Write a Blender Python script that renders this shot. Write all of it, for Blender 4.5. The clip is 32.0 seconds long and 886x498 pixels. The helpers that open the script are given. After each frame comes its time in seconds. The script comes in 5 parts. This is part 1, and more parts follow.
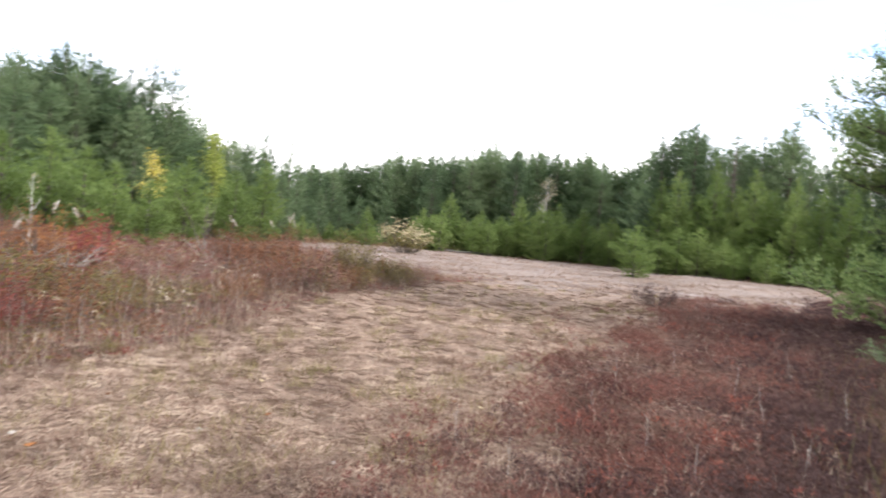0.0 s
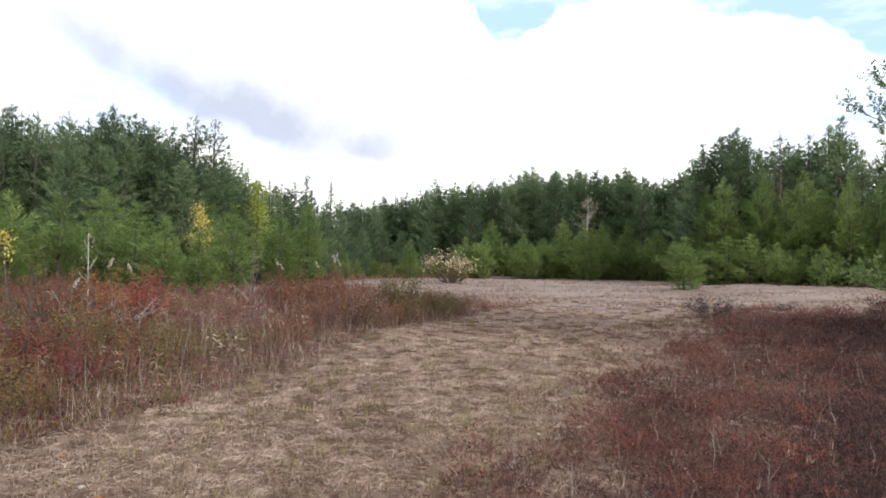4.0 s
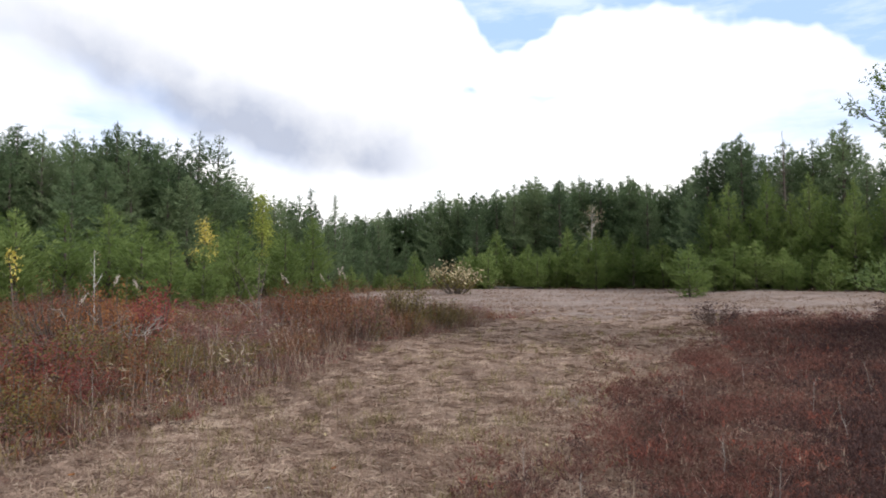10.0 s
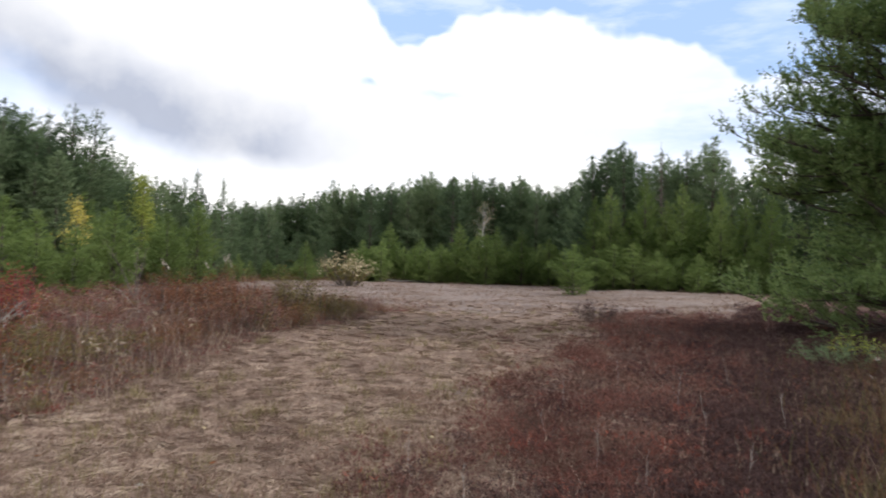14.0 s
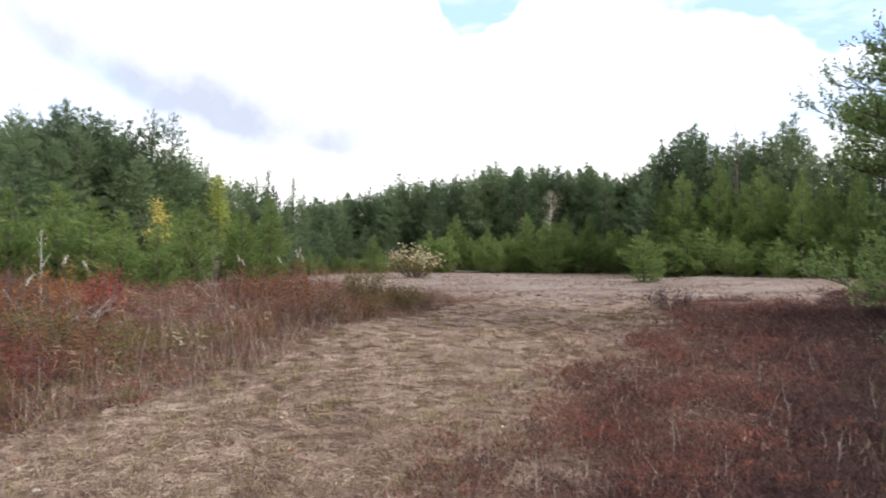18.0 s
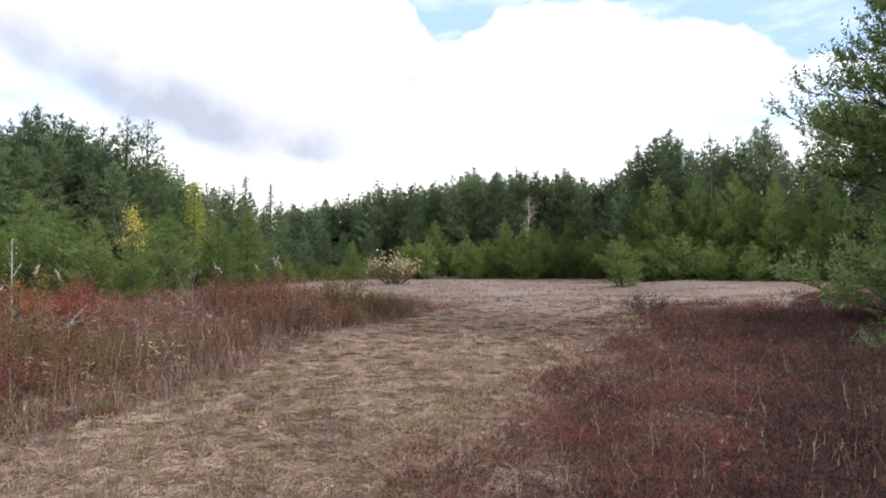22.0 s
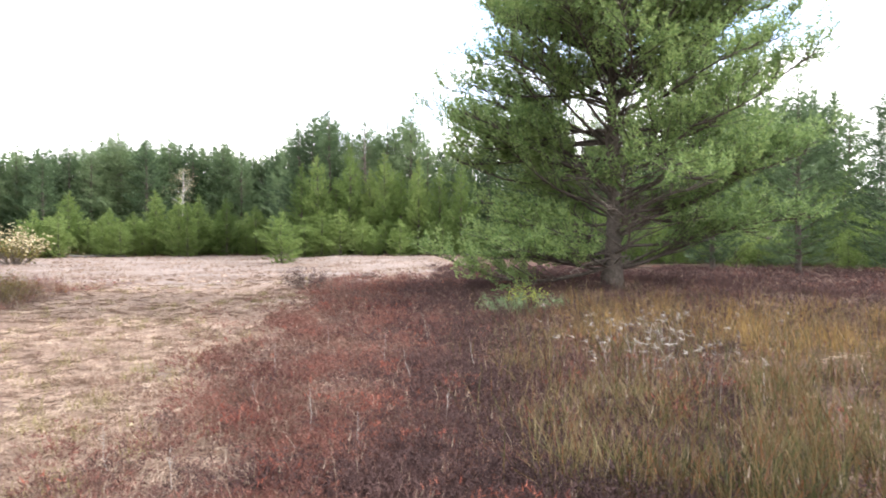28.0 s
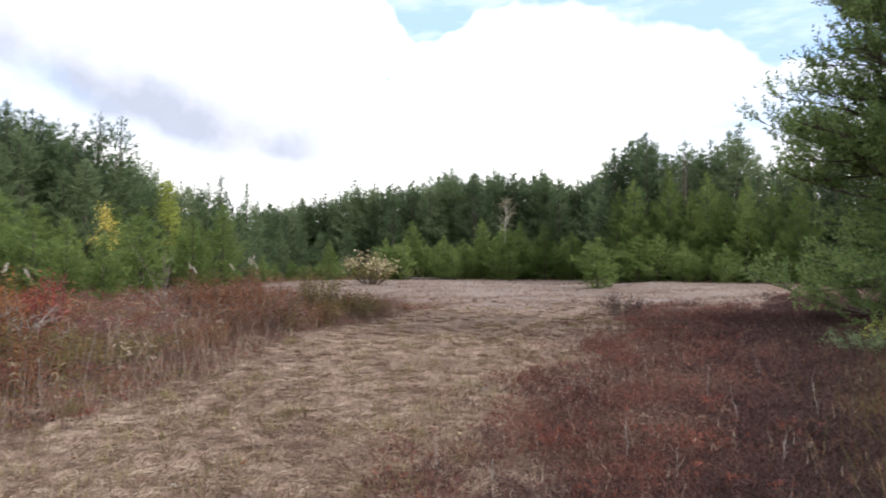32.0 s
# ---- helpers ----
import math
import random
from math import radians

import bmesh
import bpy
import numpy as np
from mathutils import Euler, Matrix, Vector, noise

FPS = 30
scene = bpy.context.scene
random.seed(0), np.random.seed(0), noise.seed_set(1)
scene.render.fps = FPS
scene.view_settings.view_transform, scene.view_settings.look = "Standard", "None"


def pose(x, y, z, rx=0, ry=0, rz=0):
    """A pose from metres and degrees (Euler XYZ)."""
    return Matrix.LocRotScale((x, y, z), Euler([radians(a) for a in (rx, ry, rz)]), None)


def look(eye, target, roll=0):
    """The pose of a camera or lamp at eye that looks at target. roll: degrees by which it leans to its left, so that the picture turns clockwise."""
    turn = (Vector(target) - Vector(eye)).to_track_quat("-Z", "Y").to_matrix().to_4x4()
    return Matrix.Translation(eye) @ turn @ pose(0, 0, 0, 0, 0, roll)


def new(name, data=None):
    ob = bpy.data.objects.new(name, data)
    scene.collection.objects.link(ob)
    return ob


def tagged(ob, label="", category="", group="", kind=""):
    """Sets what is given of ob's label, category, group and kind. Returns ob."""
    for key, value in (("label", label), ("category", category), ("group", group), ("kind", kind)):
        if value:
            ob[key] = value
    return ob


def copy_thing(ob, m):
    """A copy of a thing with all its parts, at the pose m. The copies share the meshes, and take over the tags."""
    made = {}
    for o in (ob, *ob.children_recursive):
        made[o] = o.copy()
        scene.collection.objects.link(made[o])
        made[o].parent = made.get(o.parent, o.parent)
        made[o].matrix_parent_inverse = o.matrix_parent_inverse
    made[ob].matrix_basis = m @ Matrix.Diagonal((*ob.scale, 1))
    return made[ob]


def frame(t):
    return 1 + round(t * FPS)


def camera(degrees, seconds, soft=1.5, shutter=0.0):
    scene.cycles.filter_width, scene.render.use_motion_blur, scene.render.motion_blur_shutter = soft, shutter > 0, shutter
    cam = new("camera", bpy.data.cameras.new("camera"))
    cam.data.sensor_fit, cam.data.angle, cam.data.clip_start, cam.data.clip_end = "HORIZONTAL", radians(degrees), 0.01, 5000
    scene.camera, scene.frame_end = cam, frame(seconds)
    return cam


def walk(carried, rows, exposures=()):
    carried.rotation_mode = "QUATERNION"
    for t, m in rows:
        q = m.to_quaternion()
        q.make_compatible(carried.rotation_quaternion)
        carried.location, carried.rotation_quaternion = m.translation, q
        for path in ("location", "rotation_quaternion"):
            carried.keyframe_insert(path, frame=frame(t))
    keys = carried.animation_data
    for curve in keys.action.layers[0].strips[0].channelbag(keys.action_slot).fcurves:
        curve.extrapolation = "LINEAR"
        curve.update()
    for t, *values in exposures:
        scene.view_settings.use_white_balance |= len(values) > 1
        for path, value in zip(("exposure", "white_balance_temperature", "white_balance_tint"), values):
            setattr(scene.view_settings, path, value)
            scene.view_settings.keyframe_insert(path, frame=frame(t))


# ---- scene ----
EYE = 1.6
LENS = 66.79

# seconds, turn to the left, tilt up, lean to the left (degrees)
PATH = [
    (0.0, 1.30, -0.95, 5.27), (0.5, -3.94, -0.64, 3.52), (1.0, -4.03, -0.34, 4.71),
    (1.5, -2.10, -0.88, 4.13), (2.0, -2.14, -1.27, 2.50), (2.5, -0.29, -0.04, -0.88),
    (3.0, 1.67, 0.53, -1.12), (3.5, 3.77, 0.98, -0.29), (4.0, 5.12, 1.30, 0.79),
    (4.5, 4.78, 1.43, 1.33), (5.0, -0.22, 1.06, 1.73), (5.5, -4.66, 0.38, 1.31),
    (6.0, -2.86, 0.00, 2.13), (6.5, -0.41, 0.83, 2.29), (7.0, 1.03, 1.37, 1.96),
    (7.5, 2.38, 1.49, 1.81), (8.0, 3.60, 1.70, 2.09), (8.5, 4.49, 1.84, 1.57),
    (9.0, 5.12, 1.91, 1.62), (9.5, 5.52, 2.15, 2.46), (10.0, 5.52, 2.26, -0.16),
    (10.5, 3.61, 2.59, -0.38), (11.0, 2.29, 3.42, 0.16), (11.5, 1.63, 3.74, 0.39),
    (12.0, 1.02, 3.43, 0.22), (12.5, -1.81, 2.53, 0.70), (13.0, -5.29, 2.02, 0.25),
    (13.5, -5.34, 2.00, 1.01), (14.0, -3.60, 1.78, 1.65), (14.5, 7.88, 1.64, 2.99),
    (15.0, 21.83, 1.20, 2.88), (15.5, 33.03, 0.28, 2.62), (16.0, 37.47, -0.52, 2.37),
    (16.5, 31.17, -0.59, 2.25), (17.0, 18.09, 0.65, 2.19), (17.5, 8.31, 1.39, 1.03),
    (18.0, 2.06, 0.87, 0.39), (18.5, 0.18, -0.01, -0.07), (19.0, -0.10, 0.87, 0.72),
    (19.5, -0.32, 1.55, 0.90), (20.0, -0.51, 1.41, -0.19), (20.5, -0.47, 1.59, 0.36),
    (21.0, -0.10, 1.62, 0.10), (21.5, 0.27, 1.57, 0.74), (22.0, 0.26, 1.41, -0.07),
    (22.5, 0.29, 1.80, 0.15), (23.0, 0.00, 1.88, -0.00), (23.5, -0.31, 1.88, 0.01),
    (24.0, -0.75, 1.55, -1.02), (24.5, -0.93, 1.60, -0.51), (25.0, -0.55, 1.66, -0.65),
    (25.5, -0.05, 1.46, 0.28), (26.0, -5.08, 0.58, 0.06), (26.5, -16.19, -2.00, -0.29),
    (27.0, -25.04, -2.28, -0.28), (27.5, -29.20, -1.61, -0.24), (28.0, -28.12, -0.69, -0.20),
    (28.5, -21.21, -0.22, -0.18), (29.0, -10.18, -0.02, -0.25), (29.5, -3.15, 0.25, -0.35),
    (30.0, 0.98, 0.42, -0.40), (30.5, 3.11, 0.68, -0.54), (31.0, 2.21, 0.98, -0.17),
    (31.5, 1.52, 1.28, 0.49), (32.0, -1.67, 1.46, 0.20),
]


cam = camera(LENS, 32.0, soft=1.75, shutter=0.5)
# seconds, stops
STOPS = [(0.0, 1.25), (1.0, 1.0), (2.0, 0.98), (2.5, 0.85), (4.5, 0.5), (5.0, 0.42), (6.0, 0.45), (7.0, 0.5), (8.0, 0.46), (9.0, 0.34),
         (11.0, 0.15), (12.0, -0.17), (13.0, -0.12), (14.0, 0.2), (14.5, 0.25), (16.5, 1.22), (17.0, 1.2), (18.0, 0.65), (19.0, 0.6), (20.0, 0.52),
         (23.0, 0.44), (24.0, 0.3), (25.0, 0.3), (26.0, 0.25), (26.5, 0.35), (28.5, 1.92), (29.0, 1.87), (30.0, 1.1), (31.0, 0.62), (32.0, 0.55)]
walk(cam, [(t, pose(0, 0, EYE, 90 + up, 0, turn) @ pose(0, 0, 0, 0, 0, lean)) for t, turn, up, lean in PATH], STOPS)

# ---- sky and sun ----
SUN_TURN, SUN_UP = -122.0, 34.0      # degrees to the left of +Y, degrees above the horizon
world = bpy.data.worlds.new("sky")
scene.world = world
world.use_nodes = True


def wire(tree):
    """A short way to add nodes: n(type, inputs by name or number, settings)."""
    def n(kind, ins=None, **settings):
        node = tree.nodes.new(kind)
        for key, value in settings.items():
            if key == "operation":
                node.operation = value
            elif key == "data_type":
                node.data_type = value
            elif key == "blend_type":
                node.blend_type = value
            elif key == "interpolation_type":
                node.interpolation_type = value
            elif key == "clamp":
                node.use_clamp = value
            elif key == "attribute_name":
                node.attribute_name = value
        for key, value in (ins or {}).items():
            if isinstance(value, bpy.types.NodeSocket):
                tree.links.new(value, node.inputs[key])
            else:
                node.inputs[key].default_value = value
        return node
    return n


def sky_nodes():
    tree = world.node_tree
    tree.nodes.clear()
    n = wire(tree)

    def m(op, a, b=0.0, c=0.0, clamp=False):
        return n("ShaderNodeMath", {0: a, 1: b, 2: c}, operation=op, clamp=clamp).outputs[0]

    way = n("ShaderNodeTexCoord").outputs["Generated"]
    xyz = n("ShaderNodeSeparateXYZ", {0: way}).outputs
    turn = m("MULTIPLY", m("ARCTAN2", m("MULTIPLY", xyz[0], -1.0), xyz[1]), 57.2958)
    rise = m("MULTIPLY", m("ARCSINE", xyz[2]), 57.2958)
    coarse = n("ShaderNodeTexNoise", {"Vector": way, "Scale": 7.0, "Detail": 3.5, "Roughness": 0.55})
    shift = n("ShaderNodeSeparateColor", {0: coarse.outputs["Color"]}).outputs
    turn_w = m("ADD", turn, m("MULTIPLY", m("SUBTRACT", shift[0], 0.5), 10.0))
    turn_s = m("ADD", turn, m("MULTIPLY", m("SUBTRACT", shift[0], 0.5), 5.0))
    rise_s = m("ADD", rise, m("MULTIPLY", m("SUBTRACT", shift[1], 0.5), 4.0))
    rise_w = m("ADD", rise, m("MULTIPLY", m("SUBTRACT", shift[1], 0.5), 7.0))

    def patches(rows, soft):
        total = None
        for a, e, wide, high, lean in rows:
            da, de = m("SUBTRACT", turn_w, a), m("SUBTRACT", rise_w, e)
            de = m("SUBTRACT", de, m("MULTIPLY", da, lean))
            r = m("SQRT", m("ADD", m("POWER", m("ABSOLUTE", m("DIVIDE", da, wide)), 2.0), m("POWER", m("ABSOLUTE", m("DIVIDE", de, high)), 2.0)))
            v = n("ShaderNodeMapRange", {"Value": r, "From Min": 1.0 + soft, "From Max": 1.0 - soft, "To Min": 0.0, "To Max": 1.0}).outputs[0]
            total = v if total is None else m("MAXIMUM", total, v)
        return total

    # clear sky above the cloud tops: turn, rise of the tops
    tops = tree.nodes.new("ShaderNodeValToRGB")
    tree.links.new(n("ShaderNodeMapRange", {"Value": turn_s, "From Min": -50.0, "From Max": 30.0}).outputs[0], tops.inputs[0])
    rows = ((-50.0, 13.0), (-36.0, 13.5), (-26.5, 15.4), (-22.0, 18.0), (-17.5, 19.9), (-11.0, 20.9), (-6.5, 20.8), (-3.5, 19.4), (-1.8, 18.0), (0.2, 18.4), (2.5, 20.6), (6.0, 24.0), (12.0, 30.0), (30.0, 36.0))
    while len(tops.color_ramp.elements) < len(rows):
        tops.color_ramp.elements.new(0.5)
    for e, (a, v) in zip(tops.color_ramp.elements, rows):
        e.position, e.color = (a + 50.0) / 80.0, (v / 40.0, v / 40.0, v / 40.0, 1)
    billow = n("ShaderNodeTexNoise", {"Vector": way, "Scale": 19.0, "Detail": 2.0, "Roughness": 0.5}).outputs[0]
    over = m("SUBTRACT", rise_s, m("MULTIPLY", tops.outputs[0], 40.0))
    over = m("ADD", over, m("MULTIPLY", m("SUBTRACT", billow, 0.5), 3.2))
    clear = n("ShaderNodeMapRange", {"Value": over, "From Min": -0.25, "From Max": 0.7}).outputs[0]
    clear = m("MULTIPLY", clear, n("ShaderNodeMapRange", {"Value": rise, "From Min": 27.0, "From Max": 34.0, "To Min": 1.0, "To Max": 0.0}).outputs[0])
    clear = m("MULTIPLY", clear, n("ShaderNodeMapRange", {"Value": turn, "From Min": -75.0, "From Max": -55.0}).outputs[0])
    veiled = patches([(33.0, 11.4, 5.0, 2.4, -0.05), (48.0, 14.0, 6.0, 5.0, 0.0), (-30.0, 12.4, 8.5, 3.0, 0.1), (-25.0, 11.8, 8.0, 2.6, -0.08), (3.0, 14.7, 1.0, 0.35, 0.0), (-4.0, 14.5, 2.2, 0.4, 0.0)], 0.9)
    clear = m("MAXIMUM", clear, m("MULTIPLY", veiled, 0.78))
    high = m("MULTIPLY", n("ShaderNodeMapRange", {"Value": coarse.outputs[0], "From Min": 0.52, "From Max": 0.64}).outputs[0],
             n("ShaderNodeMapRange", {"Value": rise, "From Min": 26.0, "From Max": 34.0}).outputs[0])
    streak = n("ShaderNodeTexNoise", {"Vector": n("ShaderNodeVectorMath", {0: way, 1: (4.0, 4.0, 17.0)}, operation="MULTIPLY").outputs[0], "Scale": 1.6, "Detail": 7.0, "Roughness": 0.6}).outputs[0]
    clear = m("MULTIPLY", clear, n("ShaderNodeMapRange", {"Value": streak, "From Min": 0.44, "From Max": 0.62, "To Min": 1.0, "To Max": 0.68}).outputs[0])
    clear = m("MAXIMUM", clear, high)
    # grey undersides: turn, rise of the base, depth of grey
    low, deep = tree.nodes.new("ShaderNodeValToRGB"), tree.nodes.new("ShaderNodeValToRGB")
    place = n("ShaderNodeMapRange", {"Value": turn_s, "From Min": -30.0, "From Max": 50.0}).outputs[0]
    rows = ((-30.0, 13.0, 0.0), (-18.0, 10.8, 0.1), (-9.0, 9.4, 0.22), (0.0, 8.6, 0.3), (7.0, 8.5, 0.55), (13.5, 8.9, 1.0), (19.0, 9.8, 1.0), (23.0, 11.2, 1.0), (27.0, 12.5, 1.0), (32.0, 14.0, 0.85), (38.0, 16.5, 0.6), (50.0, 19.0, 0.45))
    for ramp, k, top in ((low, 1, 40.0), (deep, 2, 1.0)):
        tree.links.new(place, ramp.inputs[0])
        while len(ramp.color_ramp.elements) < len(rows):
            ramp.color_ramp.elements.new(0.5)
        for e, row in zip(ramp.color_ramp.elements, rows):
            e.position, e.color = (row[0] + 30.0) / 80.0, (row[k] / top, row[k] / top, row[k] / top, 1)
    up = m("SUBTRACT", rise_s, m("MULTIPLY", low.outputs[0], 40.0))
    fade = n("ShaderNodeMapRange", {"Value": up, "From Min": 1.2, "From Max": 9.4, "To Min": 1.0, "To Max": 0.0}, interpolation_type="SMOOTHSTEP").outputs[0]
    foot = n("ShaderNodeMapRange", {"Value": up, "From Min": -2.2, "From Max": 1.0}, interpolation_type="SMOOTHSTEP").outputs[0]
    grey = m("MULTIPLY", m("MULTIPLY", fade, foot), deep.outputs[0])
    under = m("MULTIPLY", n("ShaderNodeMapRange", {"Value": up, "From Min": -2.6, "From Max": -0.3, "To Min": 0.0, "To Max": 1.0}).outputs[0], m("SUBTRACT", 1.0, foot))
    under = m("MULTIPLY", under, n("ShaderNodeMapRange", {"Value": turn, "From Min": 14.0, "From Max": 25.0, "To Min": 0.12, "To Max": 0.75}).outputs[0])
    clear = m("MAXIMUM", clear, under)
    faint = patches([(-7.0, 11.4, 5.0, 1.2, 0.0), (-10.0, 9.3, 7.0, 0.9, 0.0), (-2.0, 12.5, 5.0, 1.5, 0.1), (33.0, 19.0, 22.0, 5.0, 0.1), (26.0, 20.5, 14.0, 5.0, 0.0), (9.0, 7.4, 9.0, 0.6, 0.0)], 0.95)
    grey = m("MAXIMUM", grey, m("MULTIPLY", faint, 0.32))
    fine = n("ShaderNodeTexNoise", {"Vector": way, "Scale": 9.0, "Detail": 6.0, "Roughness": 0.55}).outputs[0]
    grey = m("MULTIPLY", grey, n("ShaderNodeMapRange", {"Value": fine, "From Min": 0.36, "From Max": 0.6, "To Min": 0.72, "To Max": 1.12}).outputs[0], clamp=True)
    puff = m("ADD", 0.86, m("MULTIPLY", fine, 0.28))
    white = n("ShaderNodeMix", {0: grey, 6: (1.18, 1.17, 1.17, 1), 7: (0.46, 0.5, 0.61, 1)}, data_type="RGBA").outputs[2]
    white = n("ShaderNodeMix", {0: 1.0, 6: white, 7: puff}, data_type="RGBA", blend_type="MULTIPLY").outputs[2]
    blue = tree.nodes.new("ShaderNodeTexSky")
    blue.sky_type, blue.sun_disc = "NISHITA", False
    blue.sun_elevation, blue.sun_rotation = radians(SUN_UP), radians(-SUN_TURN)
    blue.air_density, blue.dust_density = 1.0, 1.5
    air = n("ShaderNodeMix", {0: 1.0, 6: blue.outputs[0], 7: (0.15, 0.15, 0.15, 1)}, data_type="RGBA", blend_type="MULTIPLY").outputs[2]
    haze = n("ShaderNodeMix", {0: 0.85, 6: air, 7: (0.45, 0.635, 1.03, 1)}, data_type="RGBA").outputs[2]
    both = n("ShaderNodeMix", {0: clear, 6: white, 7: haze}, data_type="RGBA").outputs[2]
    light = n("ShaderNodeBackground", {"Color": both, "Strength": 1.0})
    n("ShaderNodeOutputWorld", {"Surface": light.outputs[0]})


sky_nodes()
sun = new("sun", bpy.data.lights.new("sun", "SUN"))
sun.data.energy, sun.data.angle, sun.data.color = 2.2, radians(8), (1.0, 0.96, 0.94)
sun.matrix_world = look((0, 0, 0), (math.sin(radians(SUN_TURN)) * math.cos(radians(SUN_UP)), -math.cos(radians(SUN_TURN)) * math.cos(radians(SUN_UP)), -math.sin(radians(SUN_UP))))
sun.location = (0, 0, 60)


# ---- materials ----
def surface(name, colours, scale=3.0, rough=0.85, bump=0.0, vary="", spread=0.5, hue=0.0, thin=0.0, big=0.25, detail=5.0, specular=0.3, tight=0.2):
    """Noise in two sizes over a ramp of colours; vary: "piece" (each island) or "thing" (each object) shifts its tone."""
    mat = bpy.data.materials.new(name)
    mat.use_nodes = True
    tree = mat.node_tree
    tree.nodes.clear()
    n = wire(tree)
    place = n("ShaderNodeNewGeometry")
    fine = n("ShaderNodeTexNoise", {"Vector": place.outputs["Position"], "Scale": scale, "Detail": detail, "Roughness": 0.6}).outputs[0]
    wide = n("ShaderNodeTexNoise", {"Vector": place.outputs["Position"], "Scale": scale * 0.13, "Detail": 3.0}).outputs[0]
    pick = n("ShaderNodeMath", {0: fine, 1: 1.0 - big}, operation="MULTIPLY").outputs[0]
    pick = n("ShaderNodeMath", {0: wide, 1: big, 2: pick}, operation="MULTIPLY_ADD").outputs[0]
    if vary == "piece":
        r = place.outputs["Random Per Island"]
    elif vary == "thing":
        r = n("ShaderNodeObjectInfo").outputs["Random"]
    if vary:
        pick = n("ShaderNodeMath", {0: n("ShaderNodeMath", {0: r, 1: -0.5}, operation="ADD").outputs[0], 1: spread, 2: pick}, operation="MULTIPLY_ADD").outputs[0]
    ramp = tree.nodes.new("ShaderNodeValToRGB")
    tree.links.new(pick, ramp.inputs[0])
    el = ramp.color_ramp.elements
    while len(el) < len(colours):
        el.new(0.5)
    for i, c in enumerate(colours):
        el[i].position = 0.5 - tight + 2 * tight * i / max(1, len(colours) - 1)
        el[i].color = (*c, 1)
    p = n("ShaderNodeBsdfPrincipled", {"Base Color": ramp.outputs[0], "Roughness": rough, "Specular IOR Level": specular})
    if bump:
        b = n("ShaderNodeBump", {"Height": fine, "Strength": bump, "Distance": 0.02})
        tree.links.new(b.outputs[0], p.inputs["Normal"])
    out = p.outputs[0]
    if thin:
        t = n("ShaderNodeBsdfTranslucent", {"Color": ramp.outputs[0]})
        out = n("ShaderNodeMixShader", {0: thin, 1: out, 2: t.outputs[0]}).outputs[0]
    n("ShaderNodeOutputMaterial", {"Surface": out})
    return mat


BARK = surface("pine_bark", [(0.035, 0.03, 0.026), (0.08, 0.066, 0.057), (0.15, 0.125, 0.108)], 14, 0.9, 0.6)
TWIG = surface("grey_twig", [(0.07, 0.055, 0.046), (0.155, 0.13, 0.113)], 20, 0.9)
BIRCH = surface("birch_bark", [(0.06, 0.052, 0.048), (0.21, 0.198, 0.182), (0.33, 0.315, 0.295)], 9, 0.8, 0.2)
WHITE = surface("white_bark", [(0.14, 0.13, 0.12), (0.48, 0.47, 0.44), (0.6, 0.59, 0.56)], 7, 0.8, 0.2)
NEEDLES = surface("dark_needles", [(0.0496, 0.081, 0.0405), (0.105, 0.157, 0.0744), (0.169, 0.223, 0.114)], 1.2, 0.6, vary="thing", spread=0.35, thin=0.45, big=0.4)
YOUNG = surface("bright_needles", [(0.0802, 0.1222, 0.0347), (0.16, 0.226, 0.0669), (0.241, 0.3114, 0.107)], 1.5, 0.7, vary="thing", spread=0.2, thin=0.5, big=0.4)
MID = surface("mid_green_needles", [(0.0668, 0.107, 0.0286), (0.136, 0.198, 0.0554), (0.205, 0.267, 0.0859)], 1.3, 0.65, vary="thing", spread=0.25, thin=0.46, big=0.4)
NEAR = surface("pine_needles", [(0.0895, 0.147, 0.0532), (0.189, 0.272, 0.098), (0.302, 0.387, 0.148)], 1.6, 0.55, vary="piece", spread=0.3, thin=0.48, big=0.4)
YELLOW = surface("yellow_leaves", [(0.38, 0.3, 0.05), (0.56, 0.47, 0.09), (0.66, 0.6, 0.2)], 6, 0.7, vary="piece", thin=0.3)
LIME = surface("yellow_green_leaves", [(0.15, 0.2, 0.035), (0.27, 0.32, 0.06), (0.42, 0.44, 0.1)], 6, 0.7, vary="piece", thin=0.3)
PALE = surface("pale_leaves", [(0.22, 0.18, 0.1), (0.42, 0.35, 0.2), (0.6, 0.53, 0.36)], 6, 0.8, vary="piece", thin=0.2)
RUST = surface("rust_leaves", [(0.0792, 0.0285, 0.0158), (0.158, 0.0594, 0.0285), (0.238, 0.103, 0.0436)], 5, 0.75, vary="piece", thin=0.2, spread=0.22)
RED = surface("red_leaves", [(0.07, 0.018, 0.018), (0.15, 0.034, 0.03), (0.25, 0.056, 0.044)], 5, 0.75, vary="piece", thin=0.2, spread=0.25)
OLIVE = surface("olive_leaves", [(0.0673, 0.057, 0.0158), (0.127, 0.105, 0.0285), (0.206, 0.162, 0.0475)], 5, 0.75, vary="piece", thin=0.2, spread=0.25)
MAUVE = surface("dull_brown_leaves", [(0.0828, 0.0381, 0.0347), (0.145, 0.0662, 0.0563), (0.215, 0.116, 0.0909)], 5, 0.8, vary="piece", thin=0.15, spread=0.25)
STRAW = surface("dry_grass", [(0.16, 0.111, 0.087), (0.29, 0.208, 0.161), (0.44, 0.349, 0.271)], 4.0, 0.85, vary="piece", thin=0.2, spread=0.16, big=0.4, tight=0.14)
FRESH = surface("yellow_green_grass", [(0.1, 0.085, 0.035), (0.19, 0.16, 0.065), (0.32, 0.27, 0.13)], 1.5, 0.85, vary="piece", thin=0.2, spread=0.5)
